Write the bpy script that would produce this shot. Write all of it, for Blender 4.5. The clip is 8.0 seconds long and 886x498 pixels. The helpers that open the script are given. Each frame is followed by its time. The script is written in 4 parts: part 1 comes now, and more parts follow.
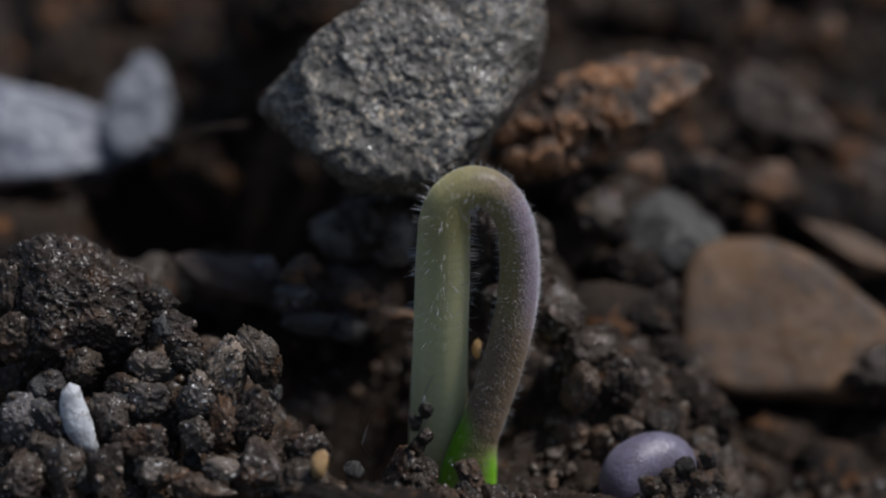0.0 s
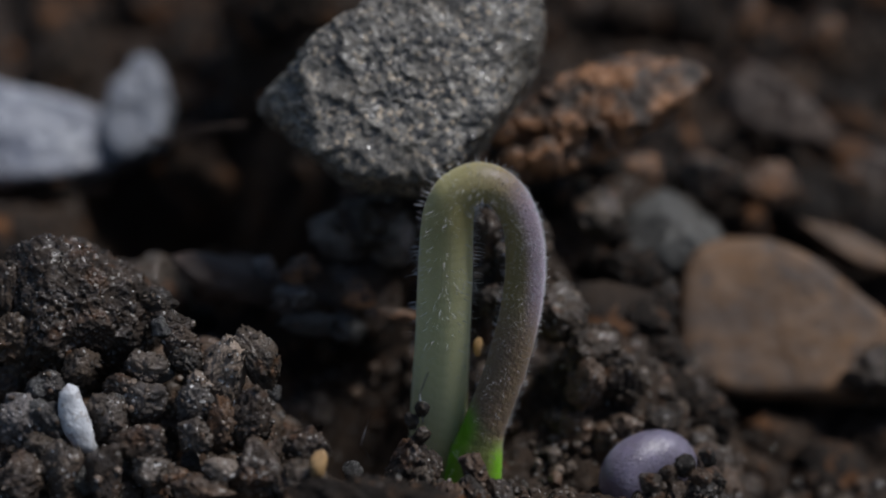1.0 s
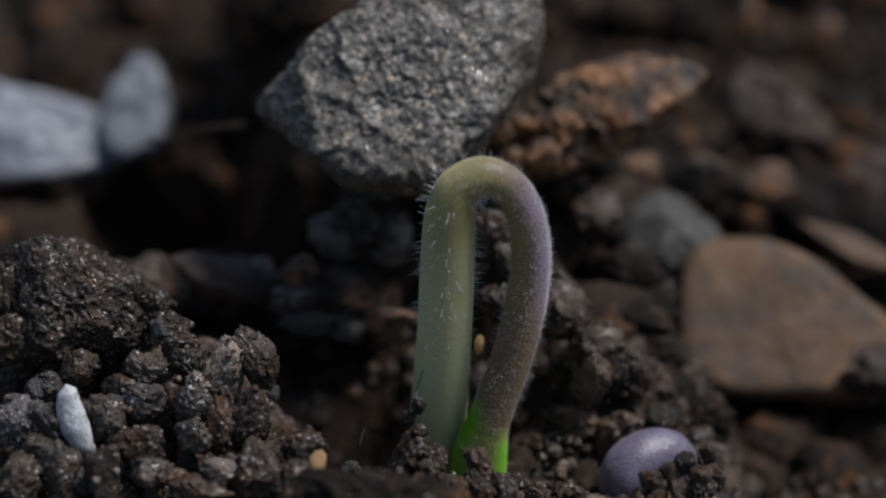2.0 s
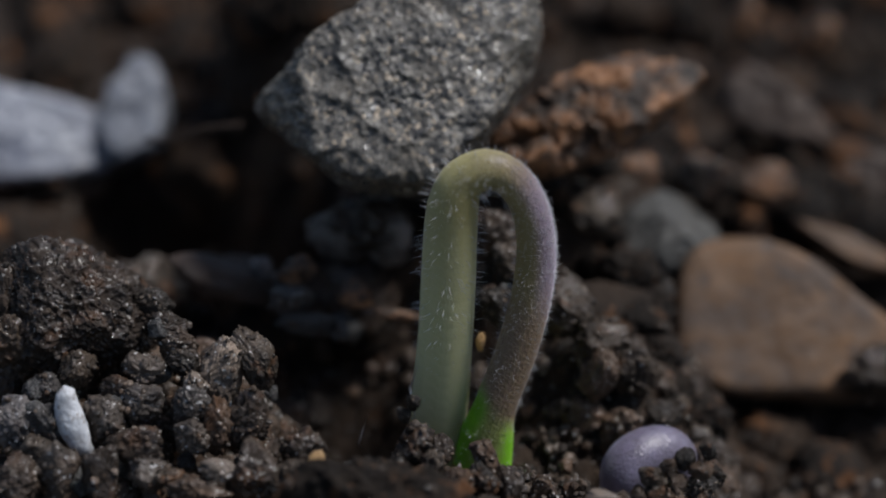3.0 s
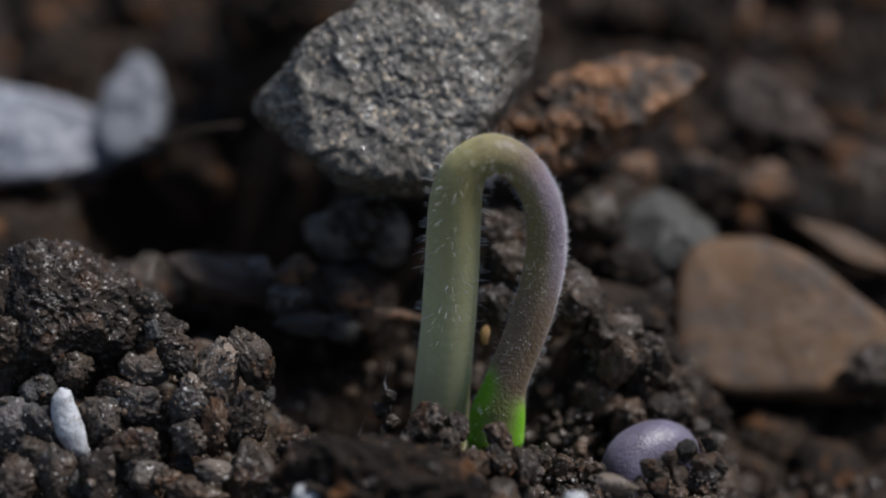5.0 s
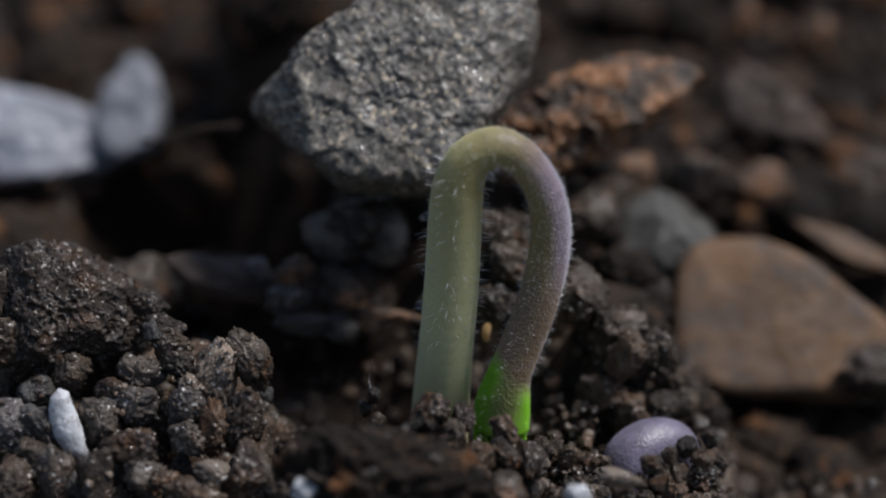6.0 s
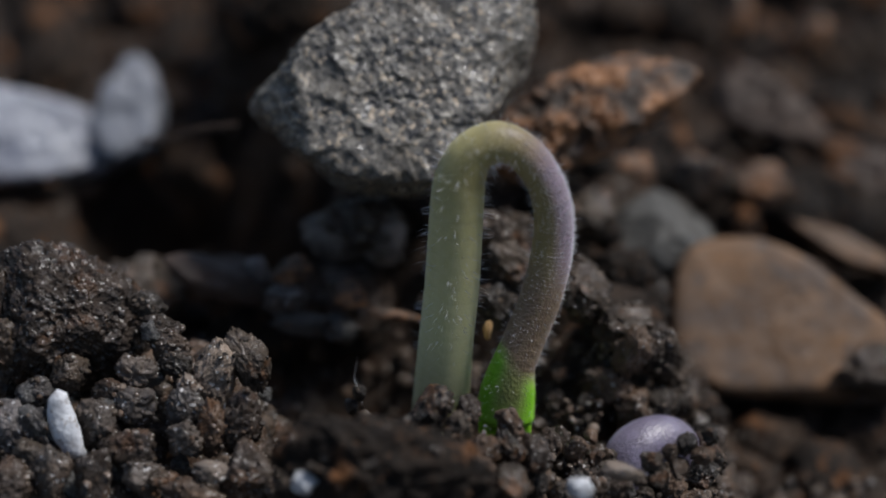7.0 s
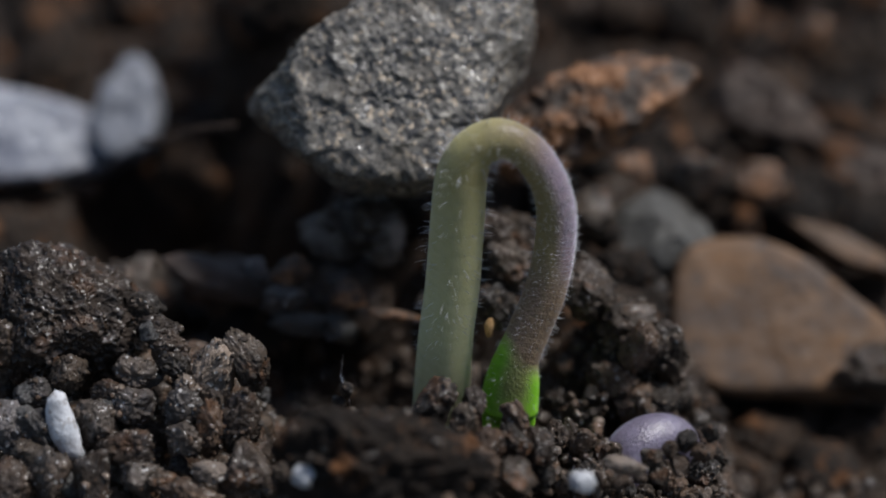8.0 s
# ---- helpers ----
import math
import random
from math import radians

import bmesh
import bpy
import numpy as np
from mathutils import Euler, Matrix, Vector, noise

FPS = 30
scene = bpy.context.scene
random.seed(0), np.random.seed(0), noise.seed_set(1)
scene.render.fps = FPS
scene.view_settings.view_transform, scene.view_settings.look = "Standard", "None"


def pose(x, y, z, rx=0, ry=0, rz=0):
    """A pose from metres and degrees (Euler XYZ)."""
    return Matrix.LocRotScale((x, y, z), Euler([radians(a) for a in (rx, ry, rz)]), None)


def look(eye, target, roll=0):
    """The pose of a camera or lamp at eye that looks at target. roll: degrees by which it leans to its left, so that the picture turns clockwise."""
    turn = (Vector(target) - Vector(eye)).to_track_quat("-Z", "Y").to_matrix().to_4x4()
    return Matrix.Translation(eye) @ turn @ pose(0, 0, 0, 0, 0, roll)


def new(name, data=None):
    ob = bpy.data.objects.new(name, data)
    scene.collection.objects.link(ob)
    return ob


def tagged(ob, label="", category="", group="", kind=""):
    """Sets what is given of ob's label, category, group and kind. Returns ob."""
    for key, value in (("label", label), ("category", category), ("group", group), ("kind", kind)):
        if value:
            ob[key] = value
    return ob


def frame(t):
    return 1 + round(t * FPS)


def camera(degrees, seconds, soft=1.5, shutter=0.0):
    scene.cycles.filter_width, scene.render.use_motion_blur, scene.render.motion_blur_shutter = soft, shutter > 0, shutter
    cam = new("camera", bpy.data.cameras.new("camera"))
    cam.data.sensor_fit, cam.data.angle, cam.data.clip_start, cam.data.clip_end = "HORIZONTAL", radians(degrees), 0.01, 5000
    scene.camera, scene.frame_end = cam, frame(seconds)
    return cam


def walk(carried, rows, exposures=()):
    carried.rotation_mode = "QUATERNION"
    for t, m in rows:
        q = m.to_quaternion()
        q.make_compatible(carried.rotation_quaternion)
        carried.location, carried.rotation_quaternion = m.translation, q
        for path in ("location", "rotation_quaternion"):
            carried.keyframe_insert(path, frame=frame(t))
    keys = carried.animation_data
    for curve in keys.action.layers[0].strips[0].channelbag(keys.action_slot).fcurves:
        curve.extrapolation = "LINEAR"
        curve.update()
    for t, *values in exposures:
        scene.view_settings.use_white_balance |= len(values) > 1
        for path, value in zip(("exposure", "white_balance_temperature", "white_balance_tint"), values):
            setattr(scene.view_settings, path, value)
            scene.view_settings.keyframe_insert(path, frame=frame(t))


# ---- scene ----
MM = 0.001  # lengths below are in millimetres unless a pose is written

# ---- camera: a macro view, 66 mm from the seedling, that turns a third of a degree ----
cam = camera(28, 8.0, soft=2.0)
EYE = (0, -0.05827, 0.03899)
walk(cam, [(t, pose(*EYE, 62, 0, turn)) for t, turn in ((0, 0.173), (1.5, 0.112), (3, 0.036), (4, 0.0), (4.5, -0.018), (6, -0.1), (8, -0.191))],
     exposures=[(0, -0.2, 6390, 10), (3, -0.07, 6410, 10), (8, 0.14, 6490, 10)])
cam.data.dof.use_dof = True
cam.data.dof.focus_distance = 0.0662
cam.data.dof.aperture_fstop = 24.5

# ---- light: a wide, soft sun high over the bed, and the sky ----
world = bpy.data.worlds.new("sky")
scene.world = world
world.use_nodes = True
sky = world.node_tree.nodes.new("ShaderNodeTexSky")
sky.sky_type, sky.sun_disc = "NISHITA", False
SUN = Vector((0.46, 0.04, 0.885)).normalized()
sky.sun_elevation, sky.sun_rotation = math.asin(SUN.z), math.atan2(SUN.x, SUN.y)
background = world.node_tree.nodes["Background"]
background.inputs["Strength"].default_value = 0.068
world.node_tree.links.new(sky.outputs[0], background.inputs["Color"])
lamp = bpy.data.lights.new("sun", "SUN")
lamp.energy, lamp.angle, lamp.color = 3.0, radians(12), (1.0, 0.985, 0.97)
sun = new("sun", lamp)
sun.matrix_world = look(SUN * 0.5, (0, 0, 0))


# ---- noise and mesh helpers ----
def lattice(ix, iy, iz, seed):
    h = (ix * 374761393 + iy * 668265263 + iz * 2147483647 + seed * 1274126177) & 0xFFFFFFFF
    h = ((h ^ (h >> 13)) * 1274126177) & 0xFFFFFFFF
    h = ((h ^ (h >> 16)) * 2246822519) & 0xFFFFFFFF
    return (h ^ (h >> 15)) / 2147483647.5 - 1.0


def smooth_noise(p, seed=0):
    """Value noise in -1..1 at the rows of p."""
    base = np.floor(p).astype(np.int64)
    f = p - base
    f = f * f * f * (f * (f * 6 - 15) + 10)
    total = np.zeros(len(p))
    for cx in (0, 1):
        for cy in (0, 1):
            for cz in (0, 1):
                w = (f[:, 0] if cx else 1 - f[:, 0]) * (f[:, 1] if cy else 1 - f[:, 1]) * (f[:, 2] if cz else 1 - f[:, 2])
                total += w * lattice(base[:, 0] + cx, base[:, 1] + cy, base[:, 2] + cz, seed)
    return total


def fractal(p, octaves, seed=0, gain=0.55, ridged=False):
    total, amp, norm = np.zeros(len(p)), 1.0, 0.0
    for k in range(octaves):
        # each octave is turned, so that no grid shows
        turn = np.array(Euler((0.7 + 1.1 * k, 0.5 + 0.8 * k, 0.9 + 1.3 * k)).to_matrix())
        n = smooth_noise(p @ turn * 2.03 ** k + 7.1 * k, seed + k)
        total += amp * (1 - 2 * np.abs(n) if ridged else n)
        norm += amp
        amp *= gain
    return total / norm


def ball(sub):
    bm = bmesh.new()
    bmesh.ops.create_icosphere(bm, subdivisions=sub, radius=1)
    v = np.array([x.co[:] for x in bm.verts])
    f = np.array([[x.index for x in face.verts] for face in bm.faces])
    bm.free()
    return v, f


BALLS = {k: ball(k) for k in (2, 3, 4, 5, 6, 7)}


def cell_noise(p, seed=0):
    """Distance to the nearest of scattered points, 0 to about 1, and a random value for that point."""
    base = np.floor(p).astype(np.int64)
    best, value = np.full(len(p), 9.0), np.zeros(len(p))
    for dx in (-1, 0, 1):
        for dy in (-1, 0, 1):
            for dz in (-1, 0, 1):
                c = base + (dx, dy, dz)
                at = np.column_stack([c[:, k] + 0.5 + 0.48 * lattice(c[:, 0], c[:, 1], c[:, 2], seed + 31 * k) for k in range(3)])
                d = np.linalg.norm(p - at, axis=1)
                nearer = d < best
                best = np.where(nearer, d, best)
                value = np.where(nearer, lattice(c[:, 0], c[:, 1], c[:, 2], seed + 200), value)
    return best, value


def lump(sub, seed, big=0.3, mid=0.14, fine=0.05, facets=0.0, pits=0.0, crumbs=0.0, grain=4.0):
    """Vertices and faces of a rough lump of about unit radius; crumbs: depth of the crumbs baked into it, grain: how many along the radius."""
    v, f = BALLS[sub]
    rng = np.random.RandomState(seed)
    r = 1 + big * fractal(v * 1.1 + seed * 3.7, 2, seed) + mid * fractal(v * 3.1 + seed, 2, seed + 9, ridged=True)
    out = v * r[:, None]
    for _ in range(int(facets)):
        n = rng.normal(size=3)
        n /= np.linalg.norm(n)
        d = out @ n - rng.uniform(0.62, 0.85)
        out -= np.clip(d, 0, None)[:, None] * n * 0.85
    r = np.zeros(len(v))
    if crumbs:
        warp = np.column_stack([fractal(out * grain * 0.8 + 11 * k, 2, seed + 60 + k) for k in range(3)])
        for scale, share in ((1.0, 1.0), (2.3, 0.5)) + (((5.1, 0.28),) if sub > 4 else ()):
            d, value = cell_noise(out * grain * scale * (1, 1, 1.25) + warp * 0.45 + seed, seed + 71)
            r += crumbs * share * (0.55 - d * 1.05 + 0.4 * value)
    if sub > 3:
        r += fine * fractal(v * 9 + seed, 4 if sub > 4 else 2, seed + 23, 0.7, ridged=True)
    if pits:
        r -= pits * np.clip(fractal(v * 16 + seed, 2, seed + 41) - 0.1, 0, 1)
    return out + v * r[:, None], f


def hewn(sub, seed, cuts, soft=12.0, big=0.06, mid=0.03, fine=0.02, crumbs=0.0, grain=6.0, pits=0.0):
    """A lump bounded by planes: cuts holds (direction, distance from the middle in millimetres); soft: how sharply the planes meet."""
    v, f = BALLS[sub]
    total = np.zeros(len(v))
    for n, d in cuts:
        n = np.array(n, float) / np.linalg.norm(n)
        total += (np.clip(v @ n, 0, None) / d) ** soft
    out = v * (total ** (-1 / soft))[:, None]
    size = float(np.mean([d for _, d in cuts]))
    p = out / size
    r = big * fractal(p * 1.3 + seed * 3.7, 2, seed) + mid * fractal(p * 3.7 + seed, 3, seed + 9, ridged=True)
    if crumbs:
        warp = np.column_stack([fractal(p * grain * 0.8 + 11 * k, 2, seed + 60 + k) for k in range(3)])
        for scale, share in ((1.0, 1.0), (2.3, 0.5)):
            d, value = cell_noise(p * grain * scale + warp * 0.45 + seed, seed + 71)
            r += crumbs * share * (0.55 - d * 1.05 + 0.4 * value)
    r += fine * fractal(p * 9 + seed, 4, seed + 23, 0.65, ridged=True)
    if pits:
        r -= pits * np.clip(fractal(p * 14 + seed, 2, seed + 41) - 0.1, 0, 1)
    return out + v * r[:, None] * size, f


def around(edges, *faces):
    """Planes for hewn: edges as (degrees round the facing side, distance), and further planes."""
    return [((math.cos(radians(a)), math.sin(radians(a)), 0.0), d) for a, d in edges] + list(faces)


def turned(rng):
    a, b, c = rng.uniform(0, 6.283, 3)
    return np.array(Euler((a, b, c)).to_matrix())


def mesh_of(name, verts, faces, material, smooth=True):
    """A mesh of triangles from arrays in millimetres."""
    me = bpy.data.meshes.new(name)
    n = len(faces)
    me.vertices.add(len(verts))
    me.vertices.foreach_set("co", np.asarray(verts, np.float32).ravel() * MM)
    me.loops.add(n * 3)
    me.loops.foreach_set("vertex_index", np.asarray(faces, np.int32).ravel())
    me.polygons.add(n)
    me.polygons.foreach_set("loop_start", np.arange(0, n * 3, 3, dtype=np.int32))
    me.update(calc_edges=True)
    me.polygons.foreach_set("use_smooth", np.full(n, smooth))
    me.materials.append(material)
    return me


def joined(pieces):
    verts, faces, at = [], [], 0
    for v, f in pieces:
        verts.append(v)
        faces.append(f + at)
        at += len(v)
    return np.concatenate(verts), np.concatenate(faces)


def quads(rows, closed=True, caps=True):
    """Triangles over rings of points: rows[i][j]."""
    m, n = len(rows), len(rows[0])
    v = np.concatenate(rows)
    f = []
    for i in range(m - 1):
        for j in range(n if closed else n - 1):
            a, b = i * n + j, i * n + (j + 1) % n
            f += [(a, b, b + n), (a, b + n, a + n)]
    if caps:
        for i in (0, m - 1):
            c = len(v)
            v = np.vstack([v, rows[i].mean(axis=0)[None]])
            for j in range(n):
                a, b = i * n + j, i * n + (j + 1) % n
                f.append((c, b, a) if i == 0 else (c, a, b))
    return v, np.array(f)


def thing(name, me, where, label, category, turn=(0, 0, 0), group="", kind=""):
    ob = new(name, me)
    ob.matrix_world = pose(*(c * MM for c in where), *turn)
    return tagged(ob, label, category, group, kind)


# ---- materials ----
class Nodes:
    def __init__(self, name):
        self.material = bpy.data.materials.new(name)
        self.material.use_nodes = True
        self.tree = self.material.node_tree
        self.shader = self.tree.nodes["Principled BSDF"]
        self.coords = self.add("ShaderNodeTexCoord").outputs["Object"]

    def add(self, kind, **settings):
        node = self.tree.nodes.new(kind)
        for key, value in settings.items():
            setattr(node, key, value)
        return node

    def link(self, a, b):
        self.tree.links.new(a, b)

    def noise(self, size, detail=3, rough=0.6):
        """Noise with grains of about that many millimetres."""
        node = self.add("ShaderNodeTexNoise")
        node.inputs["Scale"].default_value = 1000 / size
        node.inputs["Detail"].default_value, node.inputs["Roughness"].default_value = detail, rough
        self.link(self.coords, node.inputs["Vector"])
        return node.outputs["Fac"]

    def cells(self, size, feature="F1"):
        node = self.add("ShaderNodeTexVoronoi", feature=feature)
        node.inputs["Scale"].default_value = 1000 / size
        self.link(self.coords, node.inputs["Vector"])
        return node

    def ramp(self, value, stops):
        node = self.add("ShaderNodeValToRGB")
        e = node.color_ramp.elements
        while len(e) < len(stops):
            e.new(0.5)
        for k, (at, colour) in zip(e, stops):
            k.position = at
            k.color = (*colour, 1) if isinstance(colour, tuple) else (colour,) * 3 + (1,)
        self.link(value, node.inputs["Fac"])
        return node.outputs["Color"]

    def mix(self, fac, a, b, blend="MIX"):
        node = self.add("ShaderNodeMix", data_type="RGBA", blend_type=blend)
        for socket, value in ((node.inputs[0], fac), (node.inputs[6], a), (node.inputs[7], b)):
            if hasattr(value, "is_output"):
                self.link(value, socket)
            elif isinstance(value, tuple):
                socket.default_value = (*value, 1)
            else:
                socket.default_value = value
        return node.outputs[2]

    def math(self, op, a, b=0.0, clamp=False):
        node = self.add("ShaderNodeMath", operation=op, use_clamp=clamp)
        for socket, value in zip(node.inputs, (a, b)):
            if hasattr(value, "is_output"):
                self.link(value, socket)
            else:
                socket.default_value = value
        return node.outputs[0]

    def bump(self, heights):
        """Relief, as pairs of a height and its depth in millimetres."""
        last = None
        for height, depth in heights:
            node = self.add("ShaderNodeBump")
            node.inputs["Strength"].default_value, node.inputs["Distance"].default_value = 1.0, depth * MM
            self.link(height, node.inputs["Height"])
            if last is not None:
                self.link(last, node.inputs["Normal"])
            last = node.outputs["Normal"]
        self.link(last, self.shader.inputs["Normal"])
        self.link(last, self.shader.inputs["Coat Normal"])

    def done(self, colour, rough, specular=0.5):
        for key, value in (("Base Color", colour), ("Roughness", rough), ("Specular IOR Level", specular)):
            if hasattr(value, "is_output"):
                self.link(value, self.shader.inputs[key])
            else:
                self.shader.inputs[key].default_value = value if not isinstance(value, tuple) else (*value, 1)
        return self.material


def soil_material(name, dark, light, mineral, wet=0.45, islands=False, gloss=0.45, rust=0.25):
    n = Nodes(name)
    if not islands:
        shift = n.add("ShaderNodeVectorMath", operation="ADD")
        n.link(n.coords, shift.inputs[0])
        n.link(n.add("ShaderNodeObjectInfo").outputs["Random"], shift.inputs[1])
        n.coords = shift.outputs[0]
    colour = n.ramp(n.noise(0.9, 5, 0.65), [(0.3, dark), (0.72, light)])
    if islands:
        pick = n.add("ShaderNodeNewGeometry").outputs["Random Per Island"]
    else:
        pick = n.add("ShaderNodeObjectInfo").outputs["Random"]
    shade = n.ramp(pick, [(0.0, 0.4), (0.6, 1.0), (0.88, 1.5), (0.95, 3.0)] if islands else [(0.0, 0.4), (0.6, 1.0), (1.0, 1.9)])
    colour = n.mix(1.0, colour, shade, "MULTIPLY")
    tone = n.ramp(pick, [(0.0, (1, 0.93, 0.86)), (0.35, (1, 1, 1.02)), (0.7, (1.0, 0.86, 0.72)), (1.0, (0.95, 0.98, 1.05))])
    colour = n.mix(1.0, colour, tone, "MULTIPLY")
    colour = n.mix(n.ramp(n.noise(1.7, 3, 0.6), [(0.56, 0.0), (0.68, rust)]), colour, (0.2, 0.085, 0.032))
    grains = n.cells(0.11)
    spot = n.math("LESS_THAN", n.add("ShaderNodeSeparateColor").outputs[0], 0.028)
    split = spot.node.inputs[0].links[0].from_node
    n.link(grains.outputs["Color"], split.inputs[0])
    colour = n.mix(n.math("MULTIPLY", spot, 0.75), colour, mineral)
    rough = n.ramp(n.noise(0.35, 3), [(0.36, wet + 0.1), (0.52, 0.85)])
    film = n.ramp(n.noise(0.45, 4, 0.7), [(0.5, 0.0), (0.56, 1.3 * max(0.0, 0.9 - wet) * (gloss > 0.3))])
    n.link(film, n.shader.inputs["Coat Weight"])
    n.shader.inputs["Coat Roughness"].default_value = 0.16
    n.bump([(n.noise(0.5, 4, 0.65), 0.16), (n.noise(0.14, 2, 0.6), 0.045), (grains.outputs["Distance"], 0.02)])
    # the film of water lies smoother than the grains below it
    water = n.add("ShaderNodeBump")
    water.inputs["Strength"].default_value, water.inputs["Distance"].default_value = 1.0, 0.09 * MM
    n.link(n.noise(0.16, 2.5, 0.6), water.inputs["Height"])
    n.link(water.outputs["Normal"], n.shader.inputs["Coat Normal"])
    return n.done(colour, rough, gloss)


SOIL = soil_material("soil", (0.009, 0.007, 0.006), (0.042, 0.031, 0.024), (0.2, 0.19, 0.18), 0.5, gloss=0.25)
CRUMB = soil_material("soil_crumbs", (0.018, 0.0135, 0.0105), (0.095, 0.071, 0.052), (0.45, 0.43, 0.41), 0.12, islands=True)
CLOD = soil_material("damp_soil_clod", (0.021, 0.0138, 0.0098), (0.104, 0.068, 0.044), (0.36, 0.33, 0.3), 0.12)
DRY = soil_material("dry_grey_soil", (0.07, 0.062, 0.057), (0.27, 0.24, 0.22), (0.6, 0.58, 0.56), 0.15, rust=0.0)
GLINT = soil_material("wet_grey_soil", (0.023, 0.0195, 0.0175), (0.112, 0.098, 0.09), (0.6, 0.58, 0.57), 0.08, gloss=0.55, rust=0.1)
MID = soil_material("dark_damp_soil", (0.01, 0.0075, 0.0055), (0.055, 0.039, 0.026), (0.2, 0.15, 0.11), 0.2, rust=0.5)
# dark soil of the background; its darkness also serves as shade on nearer clods
FAR = soil_material("shaded_dark_soil", (0.005, 0.004, 0.0035), (0.04, 0.027, 0.018), (0.14, 0.075, 0.04), 0.8, gloss=0.3, rust=0.7)


def speckled_material():
    n = Nodes("speckled_grey_stone")
    colour = n.ramp(n.noise(0.24, 6, 0.75), [(0.34, (0.06, 0.058, 0.055)), (0.5, (0.165, 0.15, 0.13)), (0.66, (0.325, 0.295, 0.25))])
    colour = n.mix(n.ramp(n.noise(1.0, 4, 0.65), [(0.38, 0.85), (0.49, 0.0)]), colour, (0.044, 0.041, 0.039))
    colour = n.mix(n.ramp(n.noise(0.6, 4, 0.7), [(0.6, 0.0), (0.68, 0.7)]), colour, (0.74, 0.67, 0.56))
    grains = n.cells(0.17)
    split = n.add("ShaderNodeSeparateColor")
    n.link(grains.outputs["Color"], split.inputs[0])
    colour = n.mix(n.ramp(split.outputs[0], [(0.0, 0.95), (0.24, 0.8), (0.28, 0.0)]), colour, (0.025, 0.026, 0.03))
    colour = n.mix(n.ramp(split.outputs[1], [(0.88, 0.0), (0.93, 0.8)]), colour, (0.5, 0.4, 0.29))
    colour = n.mix(n.ramp(n.noise(2.2, 5, 0.65), [(0.42, 0.0), (0.62, 0.75)]), colour, (0.1, 0.088, 0.072))
    rough = n.ramp(split.outputs[2], [(0.0, 0.15), (0.4, 0.5), (1.0, 0.75)])
    n.bump([(n.noise(0.6, 3, 0.6), 0.08), (n.noise(0.2, 2, 0.6), 0.04), (grains.outputs["Distance"], -0.02)])
    return n.done(colour, rough, 0.6)


def stone_material(name, stops, size, spots, spot_amount, rough=0.65, relief=0.2):
    n = Nodes(name)
    colour = n.ramp(n.noise(size, 5, 0.6), stops)
    colour = n.mix(n.ramp(n.noise(size * 0.6, 4, 0.7), [(0.52, 0.0), (0.62, spot_amount)]), colour, spots)
    n.bump([(n.noise(size * 0.5, 4, 0.65), relief), (n.noise(0.25, 3), relief * 0.3)])
    return n.done(colour, n.ramp(n.noise(0.6, 3), [(0.3, rough - 0.2), (0.7, rough + 0.2)]))


SPECKLED = speckled_material()
TAN = stone_material("tan_pebble", [(0.34, (0.08, 0.056, 0.043)), (0.5, (0.155, 0.09, 0.05)), (0.66, (0.26, 0.135, 0.062))], 4.5, (0.06, 0.052, 0.048), 0.7, 0.75, 0.14)
RUSTY = stone_material("rusty_brown_stone", [(0.3, (0.03, 0.024, 0.02)), (0.46, (0.1, 0.065, 0.045)), (0.56, (0.3, 0.14, 0.062)), (0.7, (0.42, 0.2, 0.09))], 1.5, (0.022, 0.02, 0.02), 0.9, 0.5, 0.35)
WHITE = stone_material("white_quartz", [(0.3, (0.22, 0.23, 0.28)), (0.6, (0.38, 0.39, 0.43)), (0.8, (0.55, 0.54, 0.53))], 3.0, (0.25, 0.25, 0.27), 0.6, 0.4, 0.2)
PALE = stone_material("pale_grey_quartz", [(0.3, (0.14, 0.15, 0.18)), (0.6, (0.24, 0.25, 0.28)), (0.8, (0.36, 0.36, 0.37))], 2.0, (0.15, 0.15, 0.16), 0.6, 0.5, 0.2)
GREY = stone_material("grey_stone", [(0.3, (0.04, 0.038, 0.035)), (0.6, (0.095, 0.09, 0.082)), (0.8, (0.15, 0.138, 0.12))], 2.0, (0.05, 0.045, 0.04), 0.6)
BARK = stone_material("weathered_bark", [(0.3, (0.03, 0.02, 0.015)), (0.6, (0.085, 0.055, 0.04)), (0.8, (0.15, 0.09, 0.055))], 2.5, (0.035, 0.03, 0.026), 0.5, 0.7)
GRIT = stone_material("pale_grit", [(0.3, (0.42, 0.42, 0.44)), (0.6, (0.7, 0.71, 0.74)), (0.8, (0.86, 0.85, 0.83))], 0.6, (0.25, 0.21, 0.18), 0.7, 0.35, 0.08)
WET = stone_material("wet_grey_grit", [(0.3, (0.06, 0.057, 0.055)), (0.6, (0.15, 0.145, 0.14)), (0.8, (0.3, 0.29, 0.28))], 0.5, (0.06, 0.05, 0.045), 0.6, 0.3, 0.12)
STRAW = stone_material("straw", [(0.3, (0.32, 0.19, 0.08)), (0.7, (0.56, 0.35, 0.16))], 0.4, (0.15, 0.1, 0.06), 0.5, 0.5, 0.03)


